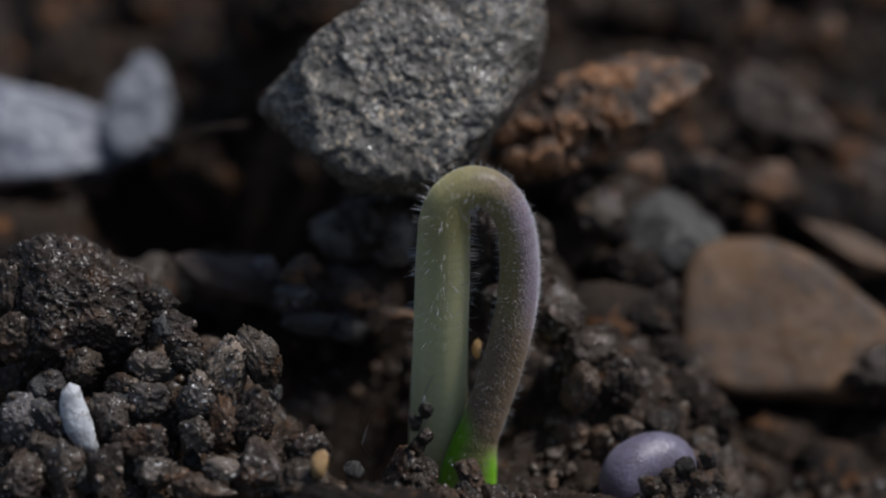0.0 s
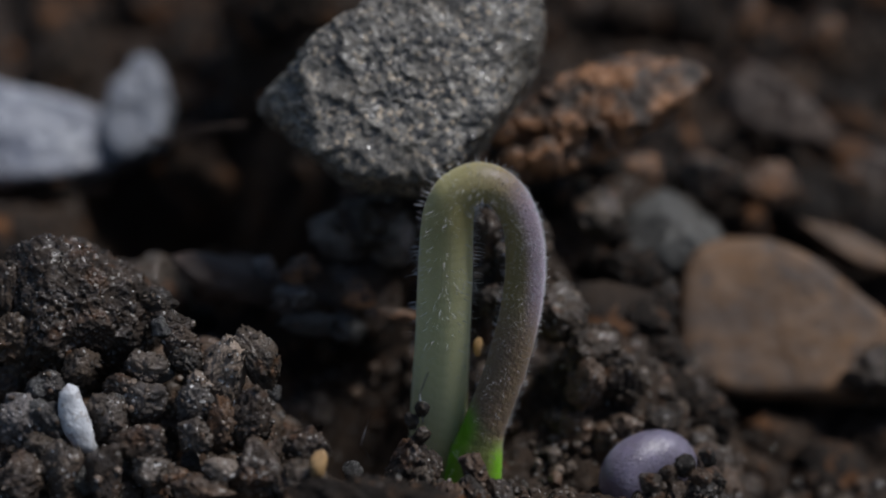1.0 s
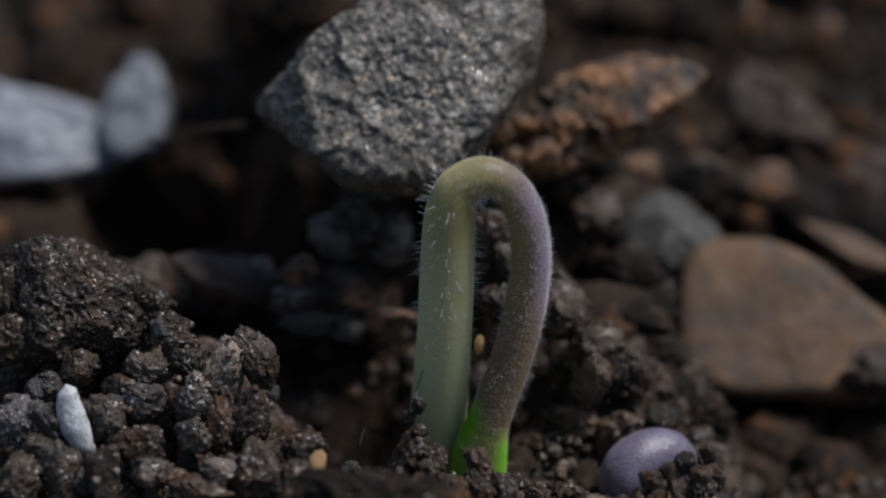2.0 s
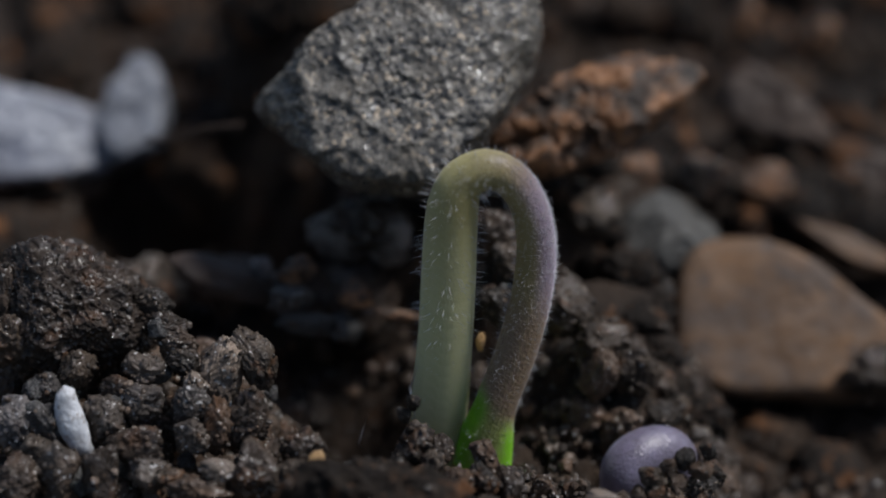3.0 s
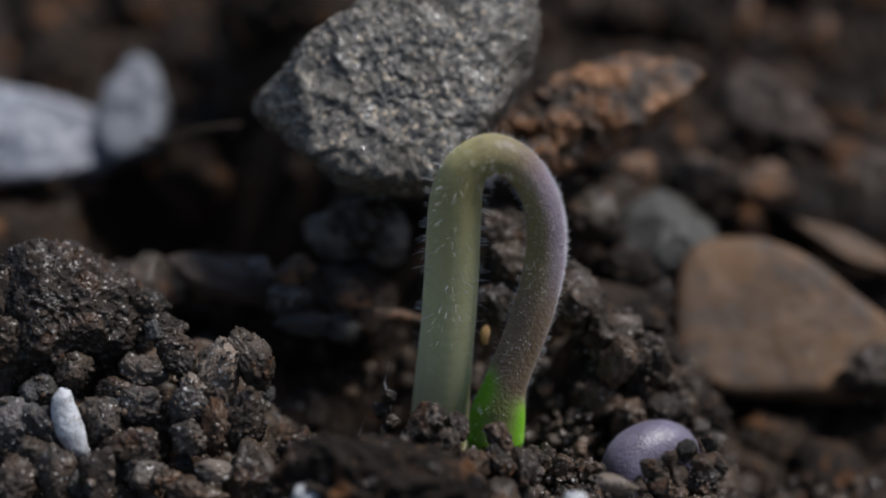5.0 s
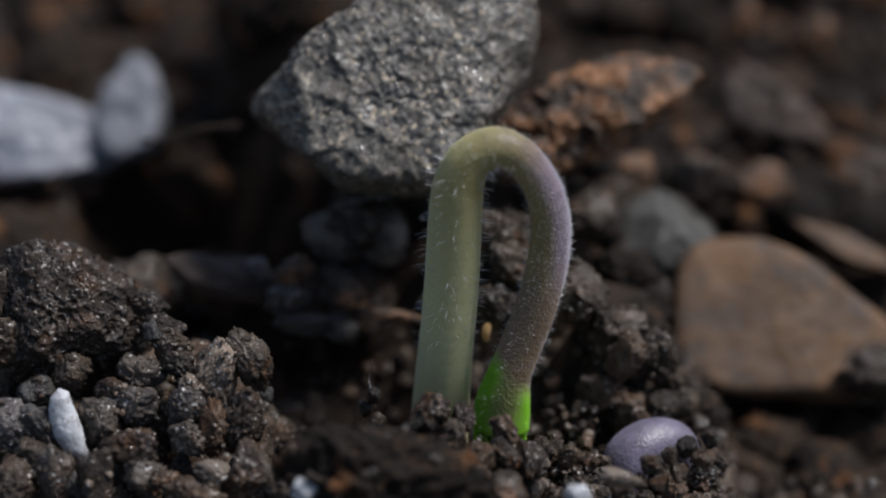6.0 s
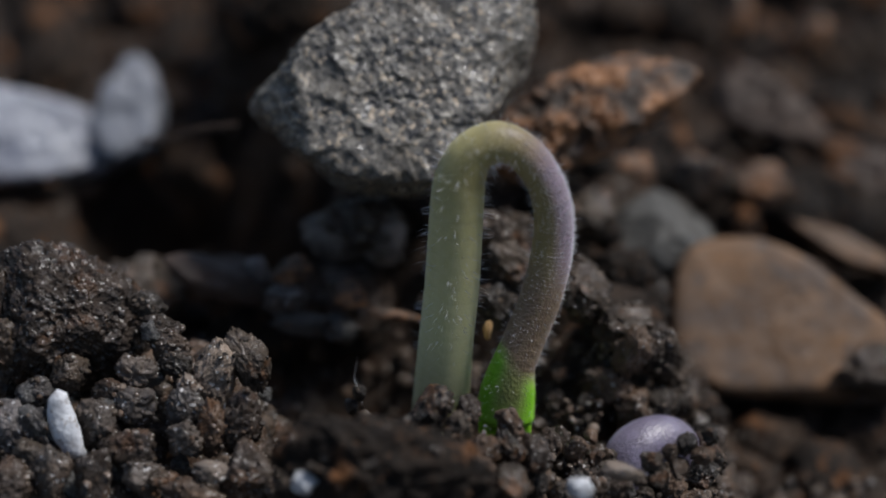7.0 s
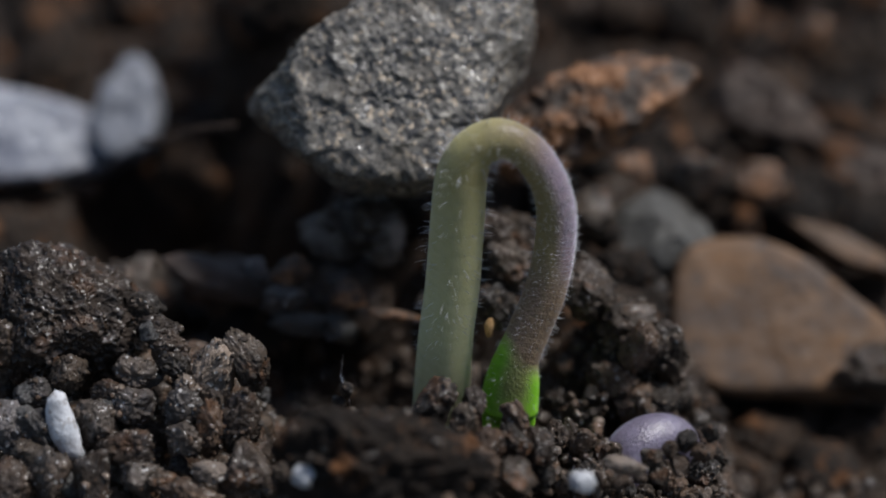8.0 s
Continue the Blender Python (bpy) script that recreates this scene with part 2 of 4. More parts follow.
def tissue_material():
    """Plant skin; the pigments are held by the mesh along and around the stem."""
    n = Nodes("seedling_skin")
    streaks = n.noise(0.5, 4, 0.6)
    colour = n.ramp(streaks, [(0.3, (0.62, 0.59, 0.3)), (0.7, (0.71, 0.67, 0.37))])
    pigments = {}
    for key in ("olive", "anthocyanin", "chlorophyll", "frost_glint"):
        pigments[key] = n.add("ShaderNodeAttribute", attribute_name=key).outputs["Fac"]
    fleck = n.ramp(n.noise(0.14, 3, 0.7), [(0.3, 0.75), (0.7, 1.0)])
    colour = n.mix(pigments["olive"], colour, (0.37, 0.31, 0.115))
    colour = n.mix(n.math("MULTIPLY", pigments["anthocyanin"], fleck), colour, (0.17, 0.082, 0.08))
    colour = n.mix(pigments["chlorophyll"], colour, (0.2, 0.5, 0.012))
    # the hook's bright glint is also put into the skin colour, as pale lilac
    colour = n.mix(n.math("MULTIPLY", pigments["frost_glint"], 0.55), colour, (0.5, 0.4, 0.52))
    s = n.shader.inputs
    s["Subsurface Weight"].default_value = 0.3
    s["Subsurface Radius"].default_value = (1.0, 0.95, 0.6)
    s["Subsurface Scale"].default_value = 0.6 * MM
    n.link(n.ramp(pigments["frost_glint"], [(0.0, 0.05), (1.0, 1.0)]), s["Sheen Weight"])
    s["Sheen Roughness"].default_value = 0.35
    s["Diffuse Roughness"].default_value = 1.0
    s["Sheen Tint"].default_value = (0.8, 0.74, 1.0, 1)
    # the skin of the hook is beaded and glossy, that of the stem dull
    n.link(n.ramp(pigments["frost_glint"], [(0.0, 0.03), (1.0, 0.7)]), s["Coat Weight"])
    s["Coat Roughness"].default_value = 0.3
    s["Specular Tint"].default_value = (0.8, 0.74, 1.0, 1)
    beads = n.math("MULTIPLY", n.noise(0.12, 1.5, 0.6), n.ramp(pigments["anthocyanin"], [(0.0, 0.2), (1.0, 1.0)]))
    n.bump([(beads, 0.07)])
    return n.done(colour, n.ramp(pigments["anthocyanin"], [(0.0, 0.7), (0.5, 0.4)]), 0.4)


def hair_material():
    n = Nodes("plant_hair")
    n.shader.inputs["Transmission Weight"].default_value = 0.35
    return n.done((0.85, 0.85, 0.88), 0.25, 0.7)


SKIN = tissue_material()
HAIR = hair_material()


# ---- the ground: one sheet of soil out to far beyond the view ----
def step(a, b, x):
    k = np.clip((x - a) / (b - a), 0, 1)
    return k * k * (3 - 2 * k)


def hill(x, y, cx, cy, rx, ry, high):
    return high * np.exp(-((x - cx) / rx) ** 2 - ((y - cy) / ry) ** 2)


def ground_height(x, y):
    """Height of the bed before its crumbs, in millimetres."""
    x, y = np.asarray(x, float), np.asarray(y, float)
    z = np.interp(y, [-40, -10, 0, 5, 10, 15, 30, 60], [-1, -2.2, -2.6, -2.4, -1.6, -1.6, -0.6, -0.6])
    z = z - 4.6 * step(10, 14, x) * (1 - step(11, 26, y))
    z = z + hill(x, y, -15, 2.5, 4.6, 3.6, 7.6) + hill(x, y, -8.6, 0.3, 2.8, 2.6, 4.2) + hill(x, y, -12, -5, 8, 3.2, 2.6)
    z = z + hill(x, y, -1.5, 14, 5, 4.2, 6.5) + hill(x, y, 6.2, 4.2, 2.9, 2.6, 3.6) + hill(x, y, 2, -4, 7, 2, 1.2)
    z = z + hill(x, y, -3.2, 4.4, 3.4, 3.2, -6.5) + hill(x, y, -3.0, 0.9, 1.7, 2.0, -2.4) + hill(x, y, 7, 17, 5, 4, 4.5) + hill(x, y, 2.8, 9.5, 2.6, 2.2, 5)
    # a deep dark gap between the white stone and the speckled one, with a steep far side
    pit = step(-19, -16, x) * (1 - step(-7, -4.5, x)) * step(11, 13.5, y) * (1 - step(24, 26, y))
    wall = step(-12.5, -10.5, x) * (1 - step(-7.5, -4.5, x)) * step(24, 26, y) * (1 - step(36, 46, y))
    z = z - 11 * pit + 8 * wall + hill(x, y, 16, 44, 4, 5, -7) + hill(x, y, 8, 40, 3, 5, -5)
    return z


def build_ground():
    def line(lo, hi, fine, far, low, high):
        inner = np.arange(lo, hi + fine / 2, fine)
        out = fine * 1.35 ** np.arange(1, 26)
        right = hi + np.cumsum(out)
        left = lo - np.cumsum(out)[::-1]
        return np.concatenate([left[left > low], inner, right[right < high]])
    xs, ys = line(-19, 19, 0.17, 1, -700, 700), line(-8, 31, 0.17, 1, -500, 900)
    gx, gy = np.meshgrid(xs, ys)
    px, py = gx.ravel(), gy.ravel()
    flat = np.column_stack([px, py, np.zeros_like(px)])
    calm = 1 / (1 + (np.hypot(px, py - 8) / 60) ** 2)
    z = ground_height(px, py) + (0.9 * fractal(flat * 0.45, 2, 3) + 0.5 * fractal(flat * 1.3, 3, 8, ridged=True) + 0.22 * fractal(flat * 4, 2, 15, ridged=True)) * calm
    v = np.column_stack([px, py, z])
    m, n = gx.shape
    i = np.arange(m * n).reshape(m, n)
    a, b, c, d = i[:-1, :-1].ravel(), i[:-1, 1:].ravel(), i[1:, 1:].ravel(), i[1:, :-1].ravel()
    f = np.concatenate([np.column_stack([a, b, c]), np.column_stack([a, c, d])])
    ob = new("ground", mesh_of("ground", v, f, SOIL))
    return tagged(ob, "dark damp potting soil, crumbly and uneven", "soil", kind="structure")


build_ground()

# small crumbs that nobody could count, lying on the bed
SMALL = [lump(2, 100 + k, 0.4, 0.25, facets=k % 4) for k in range(18)]


def lifted_zone(x, y):
    """1 where the seedling heaves the soil, 0 elsewhere."""
    return step(-4.5, -1.5, x) * (1 - step(9, 11, x)) * (1 - step(3.0, 5.0, y))


def spots(count, region, sizes, seed):
    """Places on the bed, largest first: x, y, z, size."""
    rng = np.random.RandomState(seed)
    x0, x1, y0, y1 = region
    out = []
    for _ in range(count):
        y = y0 + (y1 - y0) * rng.uniform() ** 0.8
        x = rng.uniform(x0, x1) * (1 + max(y, 0) * 0.008)
        if lifted_zone(x, y) > rng.uniform() * 0.9 or (12 < x < 19 and 5.5 < y < 11) or (-5.4 < x < -0.8 and -2 < y < 7) or (-17 < x < -4 and 11.5 < y < 25) or (14 < x < 27 and 11 < y < 19):
            continue
        r = sizes[0] * (sizes[1] / sizes[0]) ** (rng.uniform() ** 1.7)
        z = float(ground_height(x, y)) + r * 0.3 + rng.uniform(-0.2, 0.35)
        out.append((x, y, z, r))
    return sorted(out, key=lambda k: -k[3])


def scatter(name, places, shapes, seed, label, material):
    rng = np.random.RandomState(seed)
    pieces = []
    for x, y, z, r in places:
        v, f = shapes[rng.randint(len(shapes))]
        pieces.append(((v * rng.uniform(0.75, 1.2, 3)) @ turned(rng).T * r + (x, y, z), f))
    v, f = joined(pieces)
    return tagged(new(name, mesh_of(name, v, f, material)), label, "soil", kind="stuff")


def lay(name, places, meshes, seed, label, category, group):
    """One object for each place, on shared meshes."""
    rng = np.random.RandomState(seed)
    for x, y, z, r in places:
        ob = new(name, meshes[rng.randint(len(meshes))])
        ob.matrix_world = pose(x * MM, y * MM, z * MM, *rng.uniform(0, 360, 3)) @ Matrix.Diagonal((*(r * rng.uniform(0.8, 1.2, 3)), 1))
        tagged(ob, label, category, group)


LUMP_MESHES = [mesh_of("soil_lump", *lump(4, 240 + k, 0.3, 0.15, 0.06, facets=k % 4, crumbs=0.16, grain=2.2), CLOD) for k in range(10)]
FAR_MESHES = [mesh_of("soil_lump", *lump(4, 260 + k, 0.3, 0.15, 0.06, facets=k % 5, crumbs=0.1, grain=1.8), FAR) for k in range(8)]
CHIP_MESHES = [mesh_of("bark_bit", lump(3, 280 + k, 0.25, 0.12, facets=5)[0] * (1.15, 0.7, 0.4), BALLS[3][1], (FAR, BARK, RUSTY)[k % 3]) for k in range(6)]

near = spots(1500, (-18, 18, -6.5, 7), (0.22, 0.72), 2)
lay("soil_lump", near[:200], LUMP_MESHES, 21, "rounded lump of damp dark brown soil on the bed", "soil lump", "soil lumps on the bed")
far = spots(1000, (-20, 20, 6.5, 75), (0.45, 2.2), 3)
lay("soil_lump", far[:100], FAR_MESHES, 22, "coarse dark brown soil lump far behind the seedling", "soil lump", "soil lumps behind")
lay("bark_bit", far[100:190], CHIP_MESHES, 23, "flat brown bit of bark lying in the soil", "bark", "bark bits behind")
scatter("soil_crumbs", spots(5200, (-18, 18, -7, 9), (0.08, 0.45), 1) + near[200:], SMALL, 1, "loose dark soil crumbs with glinting mineral grains", CRUMB)
scatter("background_crumbs", far[190:], SMALL, 4, "coarse dark soil crumbs behind the stones", FAR)

# ---- stones and large lumps ----
def stone(name, sub, seed, radii, where, turn, material, label, category="stone", group="", **shape):
    v, f = lump(sub, seed, **shape)
    return thing(name, mesh_of(name, v * radii, f, material), where, label, category, turn, group)


def hewn_stone(name, sub, seed, cuts, where, material, label, category="stone", turn=(62, 0, 0), **shape):
    v, f = hewn(sub, seed, cuts, **shape)
    return thing(name, mesh_of(name, v, f, material), where, label, category, turn)


hewn_stone("speckled_stone", 7, 11, around([(-136, 4.94), (-127, 4.74), (-93, 4.5), (-41, 4.28), (-33, 4.39), (-5, 5.71), (45, 6.65), (90, 4.76), (121, 3.48), (131, 3.31), (163, 5.2)],
                                           ((0.02, 0.2, 0.98), 2.9), ((-0.45, -0.75, 0.45), 5.6), ((0.2, -0.87, 0.45), 5.3), ((0.6, 0.1, 0.8), 4.6), ((0, 0, -1), 3.2), ((-0.7, 0.1, 0.7), 4.7)),
           (-1.95, 9.41, 10.79), SPECKLED, "rough speckled grey stone resting on the soil bank", soft=17, big=0.06, mid=0.06, fine=0.013, pits=0.04, crumbs=0.003, grain=12)
hewn_stone("rusty_stone", 6, 12, around([(-173, 4.41), (-103, 2.98), (-73, 1.78), (-61, 1.51), (-57, 1.58), (-35, 2.86), (48, 4.27), (91, 2.54), (115, 1.93), (137, 2.56)],
                                        ((0, 0.35, 0.93), 1.6), ((-0.1, -0.25, 0.96), 1.5), ((0, 0, -1), 2.0)),
           (6.35, 13.23, 7.32), RUSTY, "rusty brown crumbly stone beside the grey stone", soft=9, big=0.22, mid=0.2, fine=0.07, crumbs=0.14, grain=2.6)
stone("rusty_lump", 5, 121, (0.82, 0.66, 0.63), (2.92, 10.60, 6.64), (-20, 20, 0), RUSTY, "rusty orange soil lump stuck to the rusty stone", "soil lump", "rusty lumps", big=0.45, mid=0.3, fine=0.14, facets=7)
stone("rusty_lump", 5, 122, (0.82, 0.65, 0.82), (3.94, 10.23, 7.00), (-20, 20, 0), RUSTY, "rusty orange soil lump stuck to the rusty stone", "soil lump", "rusty lumps", big=0.45, mid=0.3, fine=0.14, facets=7)
stone("rusty_lump", 5, 123, (0.92, 0.73, 0.73), (4.86, 11.32, 7.98), (-20, 20, 0), RUSTY, "rusty orange soil lump stuck to the rusty stone", "soil lump", "rusty lumps", big=0.45, mid=0.3, fine=0.14, facets=7)
stone("rusty_lump", 5, 124, (0.63, 0.51, 0.73), (2.34, 11.63, 7.50), (-20, 20, 0), RUSTY, "rusty orange soil lump stuck to the rusty stone", "soil lump", "rusty lumps", big=0.45, mid=0.3, fine=0.14, facets=7)
hewn_stone("round_pebble", 6, 13, around([(-177, 5.55), (-124, 4.42), (-94, 3.55), (-91, 3.60), (-51, 5.97), (25, 4.44), (47, 3.12), (59, 3.06), (80, 3.6), (101, 4.51), (146, 5.77)],
                                         ((0.05, 0.25, 0.96), 1.7), ((0.1, -0.88, 0.45), 3.6), ((0, 0, -1), 1.8)),
           (15.87, 11.63, -2.08), TAN, "smooth flat tan pebble lying on the soil", "pebble", soft=14, big=0.06, mid=0.02, fine=0.006)
hewn_stone("flat_pebble", 5, 14, around([(-127, 0.31), (-108, 0.6), (-107, 0.57), (0, 4.81), (46, 1.44), (58, 0.88), (76, 0.79), (104, 1.74)],
                                        ((0, 0.5, 0.86), 0.8), ((0, 0, -1), 1.2)),
           (19.04, 17.73, -1.26), TAN, "thin tan pebble lying behind the round pebble", "pebble", soft=12, big=0.06, mid=0.03, fine=0.015)
hewn_stone("white_stone", 6, 15, around([(-86, 2.96), (-86, 2.97), (-65, 3.94), (-50, 4.78), (52, 3.87), (54, 2.73), (57, 2.77), (77, 1.78), (88, 3.92), (180, 5.85)],
                                        ((-0.1, 0.3, 0.95), 2.9), ((0.45, 0.1, 0.9), 3.6), ((0, 0, -1), 3.0)),
           (-21.48, 25.93, 1.38), WHITE, "pale white quartz stone on the soil", soft=18, big=0.14, mid=0.06, fine=0.03)
hewn_stone("white_stone", 5, 26, around([(-132, 2.38), (-67, 2.61), (-7, 1.53), (7, 1.37), (36, 1.74), (105, 2.16), (160, 1.2), (165, 1.19)],
                                        ((0, 0.4, 0.9), 1.0), ((0, 0, -1), 1.2)),
           (-15.74, 25.62, 2.94), PALE, "small pale grey quartz stone leaning on a larger one", soft=14, big=0.25, mid=0.12, fine=0.04)
stone("grey_stone", 5, 27, (2.7, 2.0, 1.7), (9.9, 14.5, 0.6), (0, -25, 20), GREY,
      "small grey stone among soil lumps", big=0.3, mid=0.1, fine=0.05, facets=2)
hewn_stone("bark_chip", 5, 18, around([(-162, 2.34), (-112, 1.45), (-105, 1.52), (-37, 3.09), (44, 1.17), (56, 1.12), (131, 2.3)],
                                      ((0, 0.2, 0.98), 1.1), ((0, 0, -1), 1.1)),
           (16.90, 25.49, 2.68), BARK, "weathered grey-brown bark slab on the soil", "bark", soft=10, big=0.2, mid=0.15, fine=0.06)
stone("bark_bit", 5, 148, (0.98, 0.23, 0.21), (-1.83, 4.91, 2.32), (-15, 8, 0), RUSTY, "narrow rusty brown splinter in the hollow", "bark", "rusty bark bits", big=0.25, mid=0.15, fine=0.06)
stone("bark_bit", 5, 141, (0.69, 0.55, 1.51), (16.62, 35.14, 3.80), (-15, 6, 0), RUSTY, "rusty brown bit of bark among dark soil", "bark", "rusty bark bits", big=0.3, mid=0.2, fine=0.08, facets=5)
stone("bark_bit", 5, 142, (0.93, 0.75, 1.00), (20.76, 33.80, 3.41), (-15, 0, 0), RUSTY, "rusty brown bit of bark among dark soil", "bark", "rusty bark bits", big=0.3, mid=0.2, fine=0.08, facets=5)
stone("bark_bit", 5, 143, (1.34, 0.85, 1.06), (15.70, 20.89, 0.42), (-15, -20, 0), RUSTY, "rusty brown bit of bark among dark soil", "bark", "rusty bark bits", big=0.3, mid=0.2, fine=0.08, facets=5)
stone("bark_bit", 5, 144, (1.33, 0.93, 1.16), (20.72, 23.79, -0.51), (-15, 25, 0), RUSTY, "rusty brown bit of bark among dark soil", "bark", "rusty bark bits", big=0.3, mid=0.2, fine=0.08, facets=5)
stone("bark_bit", 5, 145, (1.07, 0.64, 0.80), (8.98, 17.67, 2.88), (-15, 20, 0), RUSTY, "rusty brown bit of bark among dark soil", "bark", "rusty bark bits", big=0.3, mid=0.2, fine=0.08, facets=5)
stone("bark_bit", 5, 147, (0.95, 0.63, 0.78), (12.76, 21.28, 1.16), (-15, 30, 0), RUSTY, "rusty brown bit of bark among dark soil", "bark", "rusty bark bits", big=0.3, mid=0.2, fine=0.08, facets=5)
hewn_stone("bark_chip", 5, 21, around([(-169, 2.08), (-125, 1.62), (-93, 1.6), (0, 2.29), (84, 1.65), (117, 1.79)],
                                      ((0, 0.3, 0.95), 1.1), ((0, 0, -1), 1.3)),
           (22.21, 22.69, -0.46), BARK, "broad brown bark chip on the soil", "bark", soft=10, big=0.2, mid=0.15, fine=0.06)
stone("bark_chip", 4, 20, (2.4, 1.2, 0.7), (-9.4, 8, 2.3), (0, 22, 12), BARK,
      "narrow dark bark chip in the soil hollow", "bark", big=0.2, mid=0.12, facets=4)

# crumbly clods that make the heap beside the seedling
def crust(v, seed, count, size):
    """A mesh of the crumbs that stick to a clod with the vertices v."""
    rng = np.random.RandomState(seed)
    pieces = []
    for k in rng.randint(len(v), size=count):
        w, g = SMALL[rng.randint(len(SMALL))]
        pieces.append(((w * rng.uniform(0.7, 1.2, 3)) @ turned(rng).T * size * 0.35 * 5.0 ** rng.uniform() + v[k], g))
    return mesh_of("crust", *joined(pieces), CRUMB)


def crusted(ob, me):
    child = new("crust", me)
    child.parent = ob
    tagged(child, "fine glinting crust of crumbs", kind="stuff")
    return ob


def clod(seed, radii, where, turn, label, sub=5, grain=2.6, group="", crumbs=0.1, material=CLOD):
    v, f = lump(sub, seed, 0.42, 0.26, 0.13, facets=3 + seed % 5, crumbs=crumbs, grain=grain)
    ob = thing("soil_clod", mesh_of("soil_clod", v * radii, f, material), where, label, "soil clod", turn, group)
    return crusted(ob, crust(v * radii, seed, 18 if max(radii) < 1.5 else 50, 0.1))


HEAP = "clods of the soil heap"
block, block_faces = hewn(7, 31, around([(-146, 3.02), (-77, 2.37), (-45, 2.85), (11, 2.68), (47, 2.11), (59, 2.07), (95, 2.63), (172, 2.91)],
                                        ((0.25, 0.35, 0.9), 1.9), ((-0.5, 0.1, 0.86), 2.2), ((0.2, -0.65, 0.72), 2.1), ((0.75, 0.0, 0.65), 2.4), ((0, 0, -1), 2.4)),
                          soft=10, big=0.16, mid=0.12, fine=0.055, crumbs=0.03, grain=3.0)
HEAP_AT = (-14.03, 0.99, 4.70)
heap_clod = thing("soil_clod", mesh_of("soil_clod", block, block_faces, CLOD), HEAP_AT, "large blocky brown soil clod on the heap", "soil clod", (62, 0, 0), HEAP)
crusted(heap_clod, crust(block, 31, 60, 0.12))
clod(32, (0.97, 0.87, 1.62), (-16.75, 0.65, 5.24), (-18, 0, 0), "brown soil clod at the back of the heap", 5, 3.2, HEAP, 0.1, CLOD)
clod(44, (0.81, 0.73, 0.96), (-16.51, -0.64, 4.51), (-18, 10, 0), "dark soil clod at the side of the heap", 5, 3.2, HEAP, 0.1, MID)
clod(37, (0.77, 0.42, 0.47), (-10.51, -0.21, 4.75), (-18, 12, 0), "small flat glossy soil clod on the heap", 5, 3.2, HEAP, 0.1, CLOD)
clod(45, (0.65, 0.43, 0.47), (-11.14, 0.65, 5.24), (-18, 0, 0), "small brown soil clod behind the heap", 5, 2.6, HEAP, 0.1, MID)
clod(36, (0.63, 0.51, 0.57), (-11.26, -1.92, 3.80), (-18, 0, 0), "small wet grey soil clod on the heap", 5, 2.6, HEAP, 0.1, GLINT)
clod(46, (0.60, 0.46, 0.51), (-10.04, -0.90, 4.36), (-18, 0, 0), "small brown soil clod on the heap", 5, 2.6, HEAP, 0.1, CLOD)
clod(47, (0.59, 0.42, 0.46), (-9.68, -1.66, 3.94), (-18, 20, 0), "small dark soil clod on the heap", 5, 2.6, HEAP, 0.1, MID)
clod(48, (0.46, 0.40, 0.44), (-9.19, -2.42, 3.52), (-18, 0, 0), "small dry pale soil clod on the heap", 5, 2.6, HEAP, 0.1, DRY)
clod(43, (0.72, 0.65, 1.44), (-8.23, -1.75, 3.89), (-18, 10, 0), "upright dry grey soil clod on the heap", 5, 3.2, HEAP, 0.1, DRY)
clod(34, (0.68, 0.61, 1.27), (-7.07, -1.49, 4.03), (-18, -28, 0), "dark curved soil clod on the heap", 5, 3.2, HEAP, 0.1, MID)
clod(49, (0.31, 0.28, 0.45), (-7.65, -3.90, 2.73), (-18, 0, 0), "tiny dry pale soil clod on the heap", 5, 2.6, HEAP, 0.1, DRY)
clod(33, (0.54, 0.48, 0.99), (-8.30, -4.01, 2.67), (-18, 0, 0), "upright brown soil clod on the heap", 5, 3.2, HEAP, 0.1, CLOD)
clod(61, (0.75, 0.67, 0.95), (-7.14, -3.59, 2.89), (-18, 30, 0), "damp dark soil clod on the heap", 5, 3.2, HEAP, 0.1, CLOD)
clod(62, (0.62, 0.56, 0.71), (-9.37, -3.22, 3.09), (-18, 0, 0), "wet grey soil clod glinting on the heap", 5, 2.6, HEAP, 0.1, GLINT)
clod(63, (0.62, 0.56, 0.62), (-9.23, -4.26, 2.54), (-18, 0, 0), "wet grey soil clod glinting on the heap", 5, 2.6, HEAP, 0.1, GLINT)
clod(83, (0.70, 0.63, 0.91), (-12.40, -3.63, 2.87), (-18, 8, 0), "wet grey soil clod with a pale top on the heap", 5, 3.2, HEAP, 0.1, GLINT)
clod(84, (0.71, 0.56, 0.63), (-11.31, -3.01, 3.20), (-18, 0, 0), "wet grey soil clod glinting on the heap", 5, 2.6, HEAP, 0.1, GLINT)
clod(85, (0.59, 0.41, 0.46), (-12.07, -2.55, 3.45), (-18, 0, 0), "small brown soil clod on the heap", 5, 2.6, HEAP, 0.1, CLOD)
clod(88, (0.70, 0.63, 0.87), (-15.66, -3.76, 2.81), (-18, 0, 0), "wet grey soil clod on the heap", 5, 2.6, HEAP, 0.1, GLINT)
clod(91, (0.70, 0.63, 0.74), (-14.57, -3.84, 2.76), (-18, 20, 0), "wet grey soil clod on the heap", 5, 2.6, HEAP, 0.1, GLINT)
clod(92, (0.70, 0.55, 0.61), (-14.79, -4.83, 2.25), (-18, 0, 0), "dark soil clod on the heap", 5, 2.6, HEAP, 0.1, MID)
clod(86, (0.63, 0.45, 0.50), (-14.93, -2.46, 3.50), (-18, 0, 0), "wet grey soil clod glinting on the heap", 5, 2.6, HEAP, 0.1, GLINT)
clod(64, (0.67, 0.57, 0.63), (-13.79, -1.92, 3.80), (-18, 0, 0), "dark soil clod below the block of soil", 5, 2.6, HEAP, 0.1, MID)
